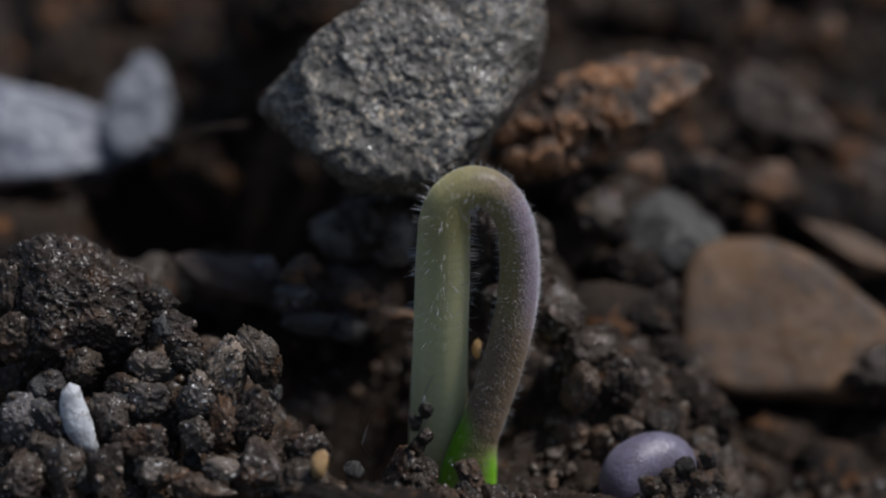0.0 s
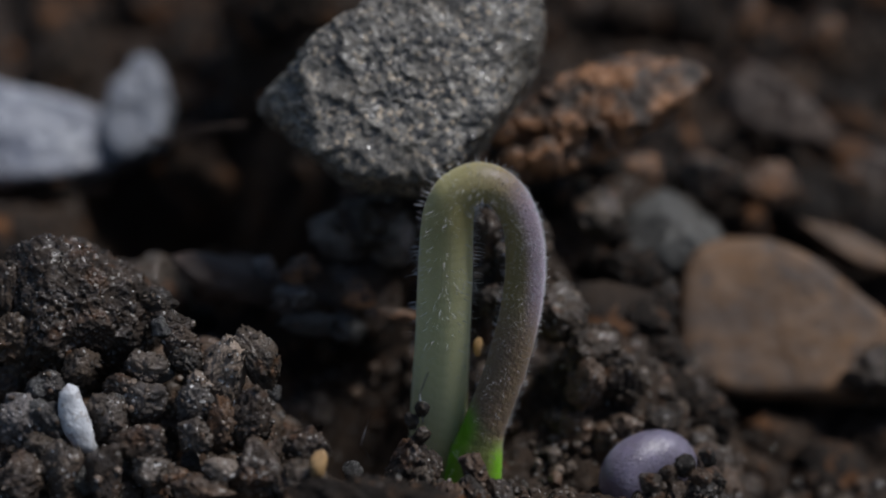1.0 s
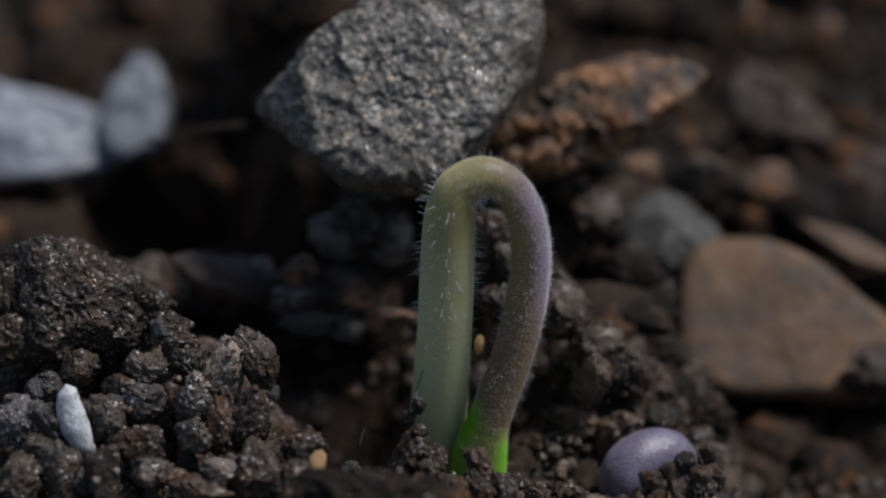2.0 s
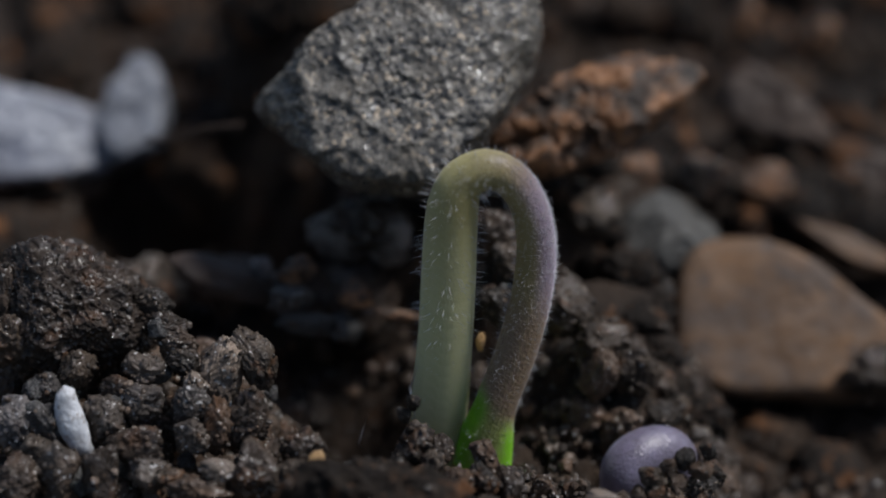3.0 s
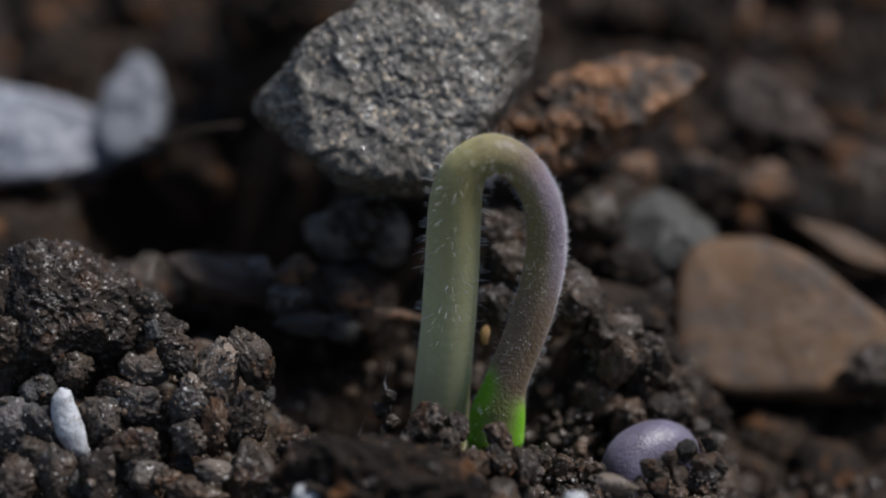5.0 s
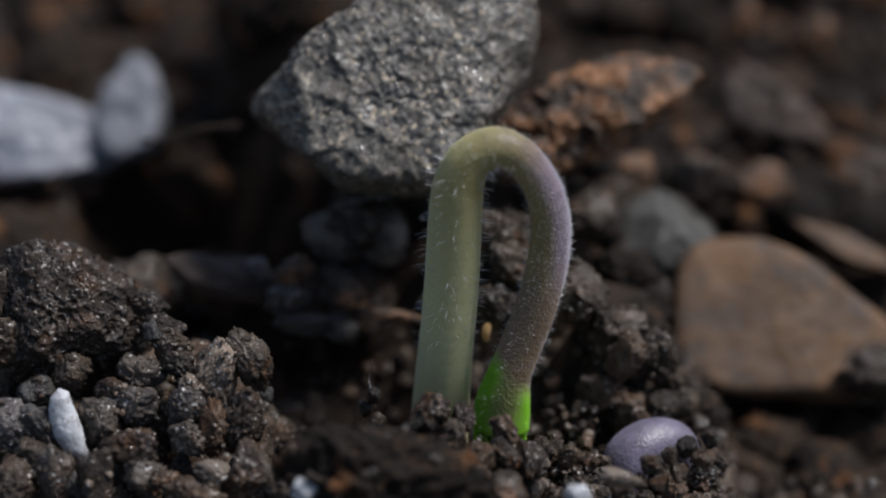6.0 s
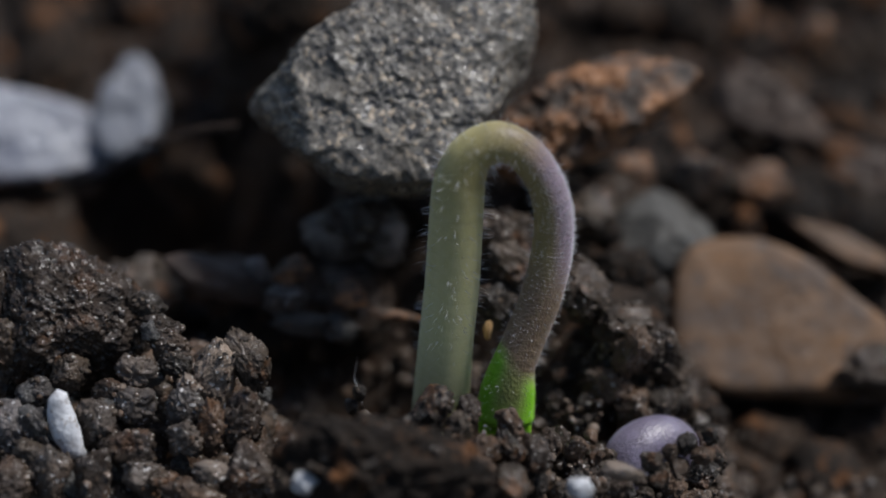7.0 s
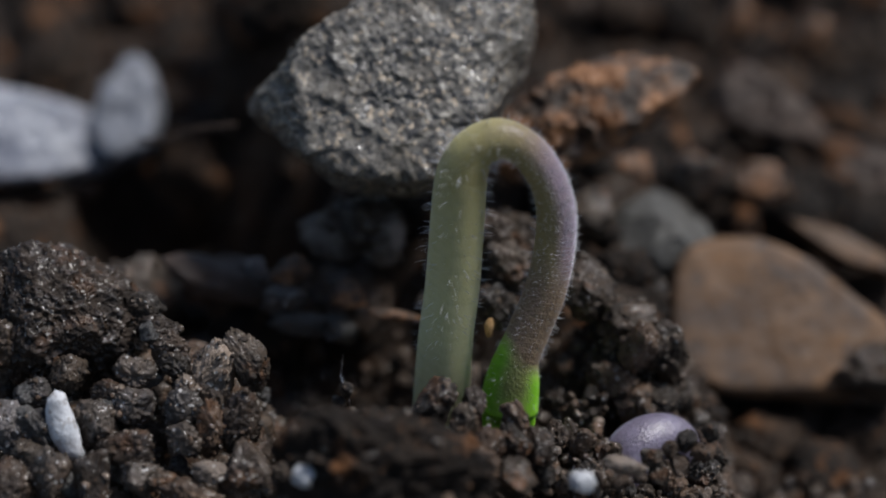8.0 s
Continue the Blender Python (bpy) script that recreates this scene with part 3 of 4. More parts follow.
clod(65, (0.86, 0.67, 0.74), (-11.25, -4.63, 2.35), (-18, 0, 0), "damp brown soil clod at the foot of the heap", 5, 3.2, HEAP, 0.1, CLOD)
clod(66, (0.61, 0.51, 0.57), (-10.61, -5.61, 1.85), (-18, 0, 0), "wet grey soil clod glinting on the heap", 5, 2.6, HEAP, 0.1, GLINT)
clod(67, (0.69, 0.62, 0.89), (-13.95, -5.61, 1.85), (-18, 0, 0), "wet grey soil clod at the foot of the heap", 5, 3.2, HEAP, 0.1, GLINT)
clod(68, (0.57, 0.51, 1.22), (-12.31, -5.69, 1.81), (-18, 4, 0), "upright brown soil clod at the foot of the heap", 5, 3.2, HEAP, 0.1, CLOD)
clod(38, (0.81, 0.73, 0.81), (-15.29, -5.86, 1.73), (-18, 0, 0), "damp brown soil clod at the foot of the heap", 5, 3.2, HEAP, 0.1, CLOD)
clod(69, (0.97, 0.47, 0.52), (-8.86, -6.30, 1.50), (-18, 0, 0), "damp brown soil clod at the foot of the heap", 5, 3.2, HEAP, 0.1, CLOD)
clod(39, (0.98, 0.88, 1.02), (-6.80, -5.45, 1.93), (-18, 0, 0), "damp dark soil clod at the foot of the heap", 5, 3.2, HEAP, 0.1, CLOD)
clod(41, (0.82, 0.66, 0.74), (-5.20, -4.83, 2.25), (-18, 0, 0), "dark soil clod beside the hollow", 5, 3.2, HEAP, 0.1, CLOD)
clod(40, (0.93, 0.62, 0.69), (-5.34, -6.06, 1.63), (-18, 0, 0), "dark soil clod at the foot of the heap", 5, 3.2, HEAP, 0.1, MID)
clod(70, (0.53, 0.37, 0.41), (-9.82, -5.86, 1.73), (-18, 0, 0), "small dark soil clod at the foot of the heap", 5, 2.6, HEAP, 0.1, MID)

BACK = "clods behind the hollow"
for seed, radii, where in ((51, (1.7, 1.4, 1.2), (-3.8, 9.2, 0.6)), (52, (1.4, 1.2, 1.1), (-6.0, 9.2, 0.6)), (53, (1.9, 1.4, 1.3), (-8.6, 10.0, 0.2)),
                           (54, (2.2, 1.7, 1.6), (-13.6, 9.6, 0.6)), (55, (1.6, 1.3, 1.2), (-3.2, 9.6, 4.2)), (56, (1.3, 1.1, 1.0), (6.4, 11.5, 3.8)),
                           (57, (1.6, 1.2, 1.2), (8.6, 9.6, 0.2)), (58, (1.5, 1.3, 1.3), (12.6, 17.5, 2.3))):
    # clods in the stone's shadow get the lighter soil colour to offset it
    clod(seed, radii, where, (0, 12, seed * 40), "damp dark brown soil clod behind the seedling", 4, 2.0, BACK, 0.1, CLOD if where[0] > -9 and where[0] < 0 else MID)

clod(60, (1.9, 1.5, 1.2), (19.8, 8.9, -3.0), (0, 10, 30), "dark soil clod stuck to the round pebble", 5, 2.2, BACK, 0.1, MID)

clod(131, (0.97, 0.87, 1.15), (2.03, 5.97, 5.38), (-18, 10, 0), "rough soil clod on the bank behind the hook", 5, 2.6, BACK, 0.1, CLOD)
clod(132, (0.91, 0.82, 0.91), (2.75, 4.55, 4.84), (-18, 10, 0), "rough soil clod on the bank behind the hook", 5, 2.6, BACK, 0.1, MID)
clod(133, (0.78, 0.71, 1.01), (1.52, 5.11, 3.75), (-18, 10, 0), "rough soil clod on the bank behind the hook", 5, 2.6, BACK, 0.1, MID)
clod(134, (0.79, 0.72, 0.93), (3.41, 6.86, 4.92), (-18, 10, 0), "rough soil clod on the bank behind the hook", 5, 2.6, BACK, 0.1, MID)
clod(135, (0.81, 0.73, 0.90), (2.17, 3.37, 3.68), (-18, 10, 0), "rough soil clod on the bank behind the hook", 5, 2.6, BACK, 0.1, MID)
# darker soil colour used here to dim the lit bank behind the slope
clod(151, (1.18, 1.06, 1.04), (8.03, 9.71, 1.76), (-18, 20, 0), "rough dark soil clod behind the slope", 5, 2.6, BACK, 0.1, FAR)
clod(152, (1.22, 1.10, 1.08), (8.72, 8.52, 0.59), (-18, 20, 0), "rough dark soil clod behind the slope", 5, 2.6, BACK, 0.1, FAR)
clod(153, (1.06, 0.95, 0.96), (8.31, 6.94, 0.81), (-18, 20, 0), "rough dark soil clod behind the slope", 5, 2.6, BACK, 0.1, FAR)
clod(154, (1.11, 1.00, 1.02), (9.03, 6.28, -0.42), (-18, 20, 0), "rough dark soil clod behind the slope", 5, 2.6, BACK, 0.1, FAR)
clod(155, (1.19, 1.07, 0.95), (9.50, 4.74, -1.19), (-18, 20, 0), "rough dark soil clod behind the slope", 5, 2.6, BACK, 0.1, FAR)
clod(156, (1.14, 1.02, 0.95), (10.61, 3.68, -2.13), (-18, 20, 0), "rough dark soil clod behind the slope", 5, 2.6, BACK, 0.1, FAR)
# lumps in the hollow behind the stem and in the pit below the pebble
for seed, radii, where, material, label in (
        # some hollow lumps take lighter soil colours to make up for the stone's shadow
        (71, (1.20, 1.01, 1.12), (-4.48, 9.65, 3.78), DRY, "grey stony soil lump behind the hollow"),
        (75, (0.87, 0.78, 1.24), (-2.39, 9.13, 3.87), DRY, "brown soil lump behind the hollow, coloured lighter against the shade"),
        (72, (0.65, 0.58, 0.65), (-3.59, 5.65, 2.86), RUSTY, "small rusty brown soil lump in the hollow"),
        (73, (1.36, 0.51, 0.56), (-5.61, 5.42, 1.57), GREY, "flat grey soil lump in the hollow"),
        (95, (0.66, 0.55, 0.61), (-4.03, 5.17, 1.52), GREY, "small grey soil lump in the hollow"),
        (74, (0.86, 0.73, 0.81), (-6.33, 6.08, 2.40), DRY, "brown soil lump in the hollow, coloured lighter against the shade"),
        (76, (0.63, 0.57, 0.63), (-6.07, 7.05, 3.16), RUSTY, "tiny rusty brown soil lump in the hollow"),
        (96, (0.39, 0.35, 0.63), (-7.80, 8.76, 2.28), DRY, "narrow dark soil lump in the hollow"),
        # pit clods get the darkest soil, so their shade is in the colour
        (77, (2.0, 1.6, 1.3), (15.1, 8.0, -6.4), FAR, "dark soil clod in the pit below the pebble, coloured darker for shade"),
        (78, (1.8, 1.5, 1.2), (17.3, 6.2, -6.6), FAR, "dark soil clod in the pit below the pebble, coloured darker for shade"),
        (79, (1.9, 1.4, 1.2), (18.9, 8.4, -6.5), FAR, "dark soil clod in the pit below the pebble, coloured darker for shade"),
        (80, (1.3, 1.2, 1.0), (13.3, 5.2, -6.0), FAR, "dark soil clod in the pit below the pebble, coloured darker for shade")):
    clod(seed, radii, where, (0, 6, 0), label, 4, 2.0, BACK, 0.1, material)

# small stray pieces
def sliver(name, length, wide, thick, bend, where, turn, material, label, category, blunt=6):
    rows = []
    for k in range(13):
        u = k / 12 - 0.5
        r = (1 - (2 * u) ** blunt) * (0.85 + 0.15 * math.cos(7 * u)) + 0.02
        a = np.linspace(0, 2 * np.pi, 14, endpoint=False)
        rows.append(np.column_stack([np.cos(a) * wide * r / 2 + bend * (4 * u * u - 0.5), np.sin(a) * thick * r / 2, np.full(14, u * length)]))
    v, f = quads(rows)
    v = v + 0.06 * np.column_stack([fractal(v * 3 + 5 * k, 2, 5 + k) for k in range(3)])
    return thing(name, mesh_of(name, v, f, material), where, label, category, turn)


chip = sliver("stone_chip", 2.75, 1.1, 0.75, 0.2, (-13.48, -4.19, 3.09), (-22, -19, 0), GRIT, "curved white stone chip stuck in the heap", "stone chip", 16)
stone("grit_grain", 4, 61, (0.66, 0.45, 0.34), (-8.07, -5.83, 2.15), (0, 10, 0), DRY, "glinting pale grit grain in damp soil", "grit", big=0.3, mid=0.2)
stone("grit_grain", 4, 62, (0.62, 0.55, 0.5), (-10.9, -1.6, 3.55), (0, 0, 0), GREY, "small grey grit grain on the heap", "grit", big=0.25, mid=0.1, facets=4)
husk = sliver("seed_husk", 0.85, 0.34, 0.28, 0.05, (1.6, 1.2, 3.4), (0, 6, 0), STRAW, "tiny straw-coloured seed husk behind the stem", "seed husk")
sliver("straw_bit", 1.15, 0.6, 0.5, 0.08, (-4.51, -6.41, 2.75), (-22, 14, 0), STRAW, "short bit of tan straw in the soil", "straw")


def fibre(points, thick, where, label, material):
    p = np.array(points, float)
    rows = []
    m = 24
    for k in range(m + 1):
        u = k / m * (len(p) - 1)
        i = min(int(u), len(p) - 2)
        c = p[i] + (p[i + 1] - p[i]) * step(0, 1, u - i)
        a = np.linspace(0, 2 * np.pi, 6, endpoint=False)
        rows.append(np.column_stack([c[0] + np.cos(a) * thick, np.full(6, c[1]), c[2] + np.sin(a) * thick]) + [0, 0, 0])
    v, f = quads(rows)
    return thing("root_fibre", mesh_of("root_fibre", v, f, material), where, label, "root fibre", group="root fibres")


fibre([(0, 0, 0), (1.2, -0.6, 0.2), (2.6, -0.8, 0.9), (4.4, -1.2, 1.3)], 0.13, (-13.4, 15, 5.6), "thin dark yellowish root fibre across the soil", BARK)

GRAINS = [mesh_of("grit_grain", lump(4, 640 + k, 0.35, 0.2, 0.06, facets=4 + k % 3, crumbs=0.08, grain=3)[0], BALLS[4][1], WET) for k in range(5)]
GRAIN_AT = [(-11.3, -1.6, 3.6, 0.5), (-9.5, -1.6, 3.0, 0.36), (-10.8, -0.6, 4.9, 0.42), (-12.2, -3.2, 3.0, 0.42), (-11.5, -2.8, 2.9, 0.4), (-15.1, -2.6, 3.5, 0.45),
            (-7.7, -1.8, 1.6, 0.4), (-6.7, -0.5, 2.0, 0.34), (-15.0, -3.6, 2.9, 0.55), (-11.4, -4.4, 1.2, 0.5), (-13.1, -5.0, 1.1, 0.6), (-3.5, -3.6, 0.6, 0.32),
            (-9.5, -4.2, 1.3, 0.4), (-7.1, -3.0, 0.9, 0.36)]
for k, (x, y, z, r) in enumerate(GRAIN_AT):
    thing("grit_grain", GRAINS[k % 5], (x, y, z), "small wet grey grit grain on the soil heap", "grit", (k * 50, k * 77, k * 31), "grit on the heap").scale = (r, r * 0.85, r)
glint_rng = np.random.RandomState(9)
PALE_GRAINS = [mesh_of("grit_grain", lump(3, 660 + k, 0.35, 0.2, facets=5)[0], BALLS[3][1], GRIT) for k in range(4)]
for k in range(60):
    x, y = glint_rng.uniform(-17, -4.5), glint_rng.uniform(-5.5, 0.5)
    r = 0.1 * 2.6 ** glint_rng.uniform()
    z = float(ground_height(x, y)) + glint_rng.uniform(0.1, 0.75)
    thing("grit_grain", (PALE_GRAINS + GRAINS)[k % 9], (x, y, z), "tiny pale grit grain glinting in the soil heap", "grit", tuple(glint_rng.uniform(0, 360, 3)), "tiny grit on the heap").scale = (r, r * 0.7, r * 1.1)
crumbed_fibre = fibre([(0, 0, -1.2), (0.05, 0, 0.5), (-0.1, 0.1, 1.5), (0.15, 0.1, 2.4)], 0.022, (0, 0, 0), "fine root fibre with dark soil crumbs leaning off the stem", HAIR)
for k, (x, z, r) in enumerate(((0.05, -0.2, 0.3), (-0.35, 0.35, 0.26), (0.0, 0.95, 0.24), (-0.2, -0.7, 0.34))):
    v, f = lump(4, 960 + k, 0.4, 0.24, 0.1, facets=4)
    crumb = new("soil_crumb", mesh_of("soil_crumb", v * (r, r * 0.8, r * 1.1) + (x, 0, z), f, MID))
    crumb.parent = crumbed_fibre
    tagged(crumb, "dark soil crumb")
fibre([(0, 0, 0), (-0.3, 0, 0.6), (-0.1, 0.1, 1.3), (0.1, 0.1, 1.9)], 0.016, (-3.0, -1.2, -0.5), "fine pale root fibre standing in the hollow", HAIR)

# ---- the seedling: a hooked stem in short overlapping rings ----
SHAPES = {
    0: [(-0.59, -5.98), (-0.49, -3.08), (-0.36, 0.91), (-0.27, 4.12), (-0.2, 6.58), (-0.16, 8.26), (-0.09, 9.37), (0.2, 10.15), (0.88, 10.59), (1.64, 10.41), (2.19, 9.76), (2.51, 8.9), (2.65, 7.84), (2.67, 6.69), (2.52, 5.35), (2.24, 3.98), (1.87, 2.55), (1.45, 1.24), (1.13, 0.26), (0.89, -0.86), (0.76, -2.13)],
    2.8: [(-0.43, -5.98), (-0.33, -3.08), (-0.19, 0.91), (0.03, 4.12), (0.14, 6.58), (0.22, 8.73), (0.34, 9.95), (0.67, 10.77), (1.43, 11.21), (2.23, 10.98), (2.82, 10.29), (3.19, 9.41), (3.36, 8.36), (3.36, 7.3), (3.19, 5.98), (2.89, 4.67), (2.52, 3.37), (2.13, 2.27), (1.86, 1.38), (1.6, 0.33), (1.44, -1.0)],
    5.8: [(-0.27, -5.98), (-0.17, -3.08), (-0.01, 0.91), (0.23, 4.12), (0.41, 6.58), (0.55, 9.62), (0.67, 10.7), (1.07, 11.64), (1.88, 12.11), (2.73, 11.84), (3.38, 11.09), (3.79, 10.25), (4.0, 9.25), (4.02, 8.27), (3.84, 7.0), (3.52, 5.76), (3.14, 4.61), (2.79, 3.66), (2.56, 2.97), (2.36, 2.01), (2.23, 0.79)],
    8: [(-0.13, -5.98), (-0.03, -3.08), (0.12, 0.91), (0.29, 4.12), (0.56, 6.58), (0.78, 10.08), (0.91, 11.16), (1.31, 12.04), (2.12, 12.49), (2.98, 12.22), (3.65, 11.5), (4.11, 10.61), (4.34, 9.6), (4.35, 8.6), (4.2, 7.43), (3.93, 6.29), (3.55, 5.3), (3.24, 4.51), (3.0, 3.87), (2.82, 2.9), (2.69, 1.69)],
}
GIRTH = [1.12, 1.12, 1.11, 1.05, 1.03, 0.99, 0.93, 0.82, 0.76, 0.71, 0.69, 0.7, 0.73, 0.75, 0.77, 0.78, 0.79, 0.8, 0.84, 1.04, 1.14]
DEPTH = [0.6, 0.5, 0.2, 0, 0, 0, 0, 0, 0, 0, 0, -0.05, -0.1, -0.2, -0.4, -0.6, -0.75, -0.9, -1, -1.1, -1.2]
KNOTS = sorted(SHAPES)


def spine(t):
    """The centre line's landmarks at t seconds."""
    out = np.zeros((len(DEPTH), 2))
    for a in KNOTS:
        w = 1.0
        for b in KNOTS:
            if b != a:
                w *= (t - b) / (a - b)
        out += w * np.array(SHAPES[a])
    return np.column_stack([out[:, 0], DEPTH, out[:, 1]])


def along(values, u):
    """Catmull-Rom through the rows of values at u landmarks."""
    values = np.asarray(values, float)
    i = int(min(max(math.floor(u), 0), len(values) - 2))
    f = u - i
    a, b, c, d = (values[min(max(i + k, 0), len(values) - 1)] for k in (-1, 0, 1, 2))
    return 0.5 * (2 * b + (c - a) * f + (2 * a - 5 * b + 4 * c - d) * f * f + (3 * b - a - 3 * c + d) * f ** 3)


def heading(t, u):
    d = along(spine(t), u + 0.15) - along(spine(t), u - 0.15)
    return math.atan2(d[2], d[0])


def rings(count):
    """Where the stem's rings sit, evenly along the centre line at rest."""
    us = np.linspace(0.6, 20, 600)
    p = np.array([along(spine(4), u) for u in us])
    s = np.concatenate([[0], np.cumsum(np.linalg.norm(np.diff(p, axis=0), axis=1))])
    return np.interp(np.linspace(0, s[-1], count), s, us), s, us


def build_ring(index, centre, s, us, parent, rng):
    mid = np.interp(centre, us, s)
    rest = along(spine(4), centre)
    reach, sides = 0.78, 30
    rows, olive, purple, green, frost_glint = [], [], [], [], []
    hairs = []
    for k in range(11):
        v = k / 10 * 2 - 1
        u = float(np.interp(mid + v * reach, s, us))
        c = along(spine(4), u)
        d = along(spine(4), u + 0.06) - along(spine(4), u - 0.06)
        d /= np.linalg.norm(d)
        side = np.array([d[2], 0, -d[0]])
        side /= np.linalg.norm(side)
        front = np.cross(side, d)
        r = float(along(GIRTH, u)) * (1 - 0.013 * v * v - 0.07 * v ** 6)
        flat = 1 - 0.22 * float(step(17.6, 19.5, u))
        ring = []
        for j in range(sides):
            a = 2 * math.pi * j / sides
            ring.append(c + side * math.cos(a) * r + front * math.sin(a) * r * flat)
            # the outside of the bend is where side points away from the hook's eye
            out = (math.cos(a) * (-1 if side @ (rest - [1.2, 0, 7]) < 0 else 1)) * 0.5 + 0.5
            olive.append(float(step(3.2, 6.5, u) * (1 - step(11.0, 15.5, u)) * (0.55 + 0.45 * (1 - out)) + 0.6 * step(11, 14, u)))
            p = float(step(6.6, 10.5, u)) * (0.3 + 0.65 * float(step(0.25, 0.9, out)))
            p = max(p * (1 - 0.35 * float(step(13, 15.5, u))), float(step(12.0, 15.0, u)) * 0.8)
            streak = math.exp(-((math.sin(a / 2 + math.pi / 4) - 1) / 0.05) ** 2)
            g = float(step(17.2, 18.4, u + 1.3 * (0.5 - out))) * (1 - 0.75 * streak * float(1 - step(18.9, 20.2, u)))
            frost_glint.append(float(step(8.6, 10.6, u) * (1 - step(12.6, 15.0, u)) * step(0.4, 0.75, out)))
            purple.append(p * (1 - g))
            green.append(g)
        rows.append(np.array(ring))
        if 1 <= k <= 9:
            young = 1.0 + 1.6 * float(step(7, 10, u))
            dense = (0.15 + 0.85 * float(step(2.4, 3.6, u)) + 0.5 * float(step(6, 7, u) * (1 - step(9, 10, u)))) * (1 - 0.5 * float(step(17, 18, u)))
            for _ in range(rng.poisson(3.2 * young * dense)):
                a = rng.uniform(0, 2 * math.pi)
                n = side * math.cos(a) + front * math.sin(a) * flat
                n /= np.linalg.norm(n)
                hairs.append((c + n * r * 0.96, n, d, (rng.uniform(0.15, 0.55) * (0.5 + 0.5 * min(dense, 1.0)) / (0.5 + 0.5 * young)), 0))
        if 1 <= k <= 9:
            # a frosting of tiny pale beads on the outside of the hook, for its glint
            for _ in range(rng.poisson(85 * float(step(8.8, 10.6, u) * (1 - step(12.4, 15.0, u))) + 1.5)):
                a = rng.uniform(0, 2 * math.pi)
                n = side * math.cos(a) + front * math.sin(a) * flat
                n /= np.linalg.norm(n)
                away = rest - [1.2, 0, 7]
                if n @ away / np.linalg.norm(away) + 0.35 > rng.uniform() * 0.9:
                    hairs.append((c + n * r * 0.99, n, d, rng.uniform(0.03, 0.1), rng.uniform(0.007, 0.016)))
    ends = index in (0, 57)
    v, f = quads(rows, caps=ends)
    me = mesh_of("stem_ring", v - rest, f, SKIN)
    for key, values in (("olive", olive), ("anthocyanin", purple), ("chlorophyll", green), ("frost_glint", frost_glint)):
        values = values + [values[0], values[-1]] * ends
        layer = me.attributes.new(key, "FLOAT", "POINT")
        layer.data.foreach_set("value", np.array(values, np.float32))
    name, label = (("stem_ring", ""), ("hook_ring", "purple-tinged hook"), ("neck_ring", "purple-brown neck"), ("leaf_base_ring", "bright green leaf base"))[sum(centre > k for k in (6.2, 11.5, 17.6))]
    ob = new(name, me)
    tagged(ob, label)
    ob.parent = parent
    pieces = []
    for root, n, d, long, thickness in hairs:
        lean = d * rng.uniform(-0.35, 0.25) + np.cross(n, d) * rng.uniform(-0.2, 0.2)
        tip = root + (n + lean) * long
        bend = root + (n * 1.05 + lean * 0.3) * long * 0.5
        x = np.cross(n, [0.3, 0.9, 0.2])
        x /= np.linalg.norm(x)
        y = np.cross(n, x)
        hair_rows = []
        wide = thickness or 0.003 + 0.018 * long
        for q, thick in ((root, wide), (bend, wide * 0.75), (tip, wide * 0.25)):
            hair_rows.append(np.array([q + (x * math.cos(b) + y * math.sin(b)) * thick for b in (0, 2.09, 4.19)]))
        pieces.append(quads(hair_rows, caps=False))
    hv, hf = joined(pieces)
    fuzz = new("fuzz", mesh_of("fuzz", hv - rest, hf, HAIR))
    fuzz.parent = ob
    tagged(fuzz, "fine white hairs", kind="stuff")
    return ob


seedling = tagged(new("seedling"), "hooked pale green seedling with purple hairy arch pushing from soil", "seedling")
RING_AT, REST_S, REST_U = rings(58)
hair_rng = np.random.RandomState(77)
RINGS = [build_ring(i, u, REST_S, REST_U, seedling, hair_rng) for i, u in enumerate(RING_AT)]


def blade(shift, length, wide, lean):
    """A narrow green tip of the folded leaves, hanging from the last ring into the soil."""
    u = RING_AT[-1]
    rest = along(spine(4), u)
    rows = []
    for k in range(9):
        q = k / 8
        a = np.linspace(0, 2 * np.pi, 12, endpoint=False)
        r = wide * (1 - 0.75 * q ** 1.6)
        rows.append(np.column_stack([shift + lean * q + np.cos(a) * r, -0.35 + np.sin(a) * r * 0.5, 0.5 - np.full(12, q * length)]))
    v, f = quads(rows)
    me = mesh_of("leaf_tip", v, f, SKIN)
    for key, value in (("olive", 0.0), ("anthocyanin", 0.0), ("chlorophyll", 1.0), ("frost_glint", 0.0)):
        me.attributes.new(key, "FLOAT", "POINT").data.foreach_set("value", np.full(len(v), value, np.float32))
    ob = new("leaf_tip", me)
    ob.parent = seedling
    return tagged(ob, "bright green leaf tip")


BLADES = [blade(-0.62, 2.6, 0.4, -0.1), blade(0.62, 2.9, 0.42, 0.05)]


# a second seedling, of which only the purple arch shows
def build_bud():
    root = tagged(new("seedling"), "smooth lilac seedling arch just breaking the soil", "seedling")
    a = np.linspace(0, 2 * np.pi, 32, endpoint=False)
    rows = []
    for k in range(41):
        q = math.pi * (1.15 - 1.22 * k / 40)
        c = np.array([1.08 * math.cos(q), 0.35 * math.cos(q), 0.78 * math.sin(q) if math.sin(q) > 0 else 3.2 * math.sin(q)])
        n = np.array([math.cos(q) * 0.95, 0, math.sin(q)])
        n /= np.linalg.norm(n)
        r = 1.04 + 0.06 * math.sin(q) - 0.12 * k / 40
        rows.append(np.array([c + n * math.cos(b) * r * 0.94 + np.array([0, 1, 0]) * math.sin(b) * r for b in a]))
    v, f = quads(rows)
    me = mesh_of("arch", v, f, LILAC)
    ob = new("arch", me)
    ob.parent = root
    return root


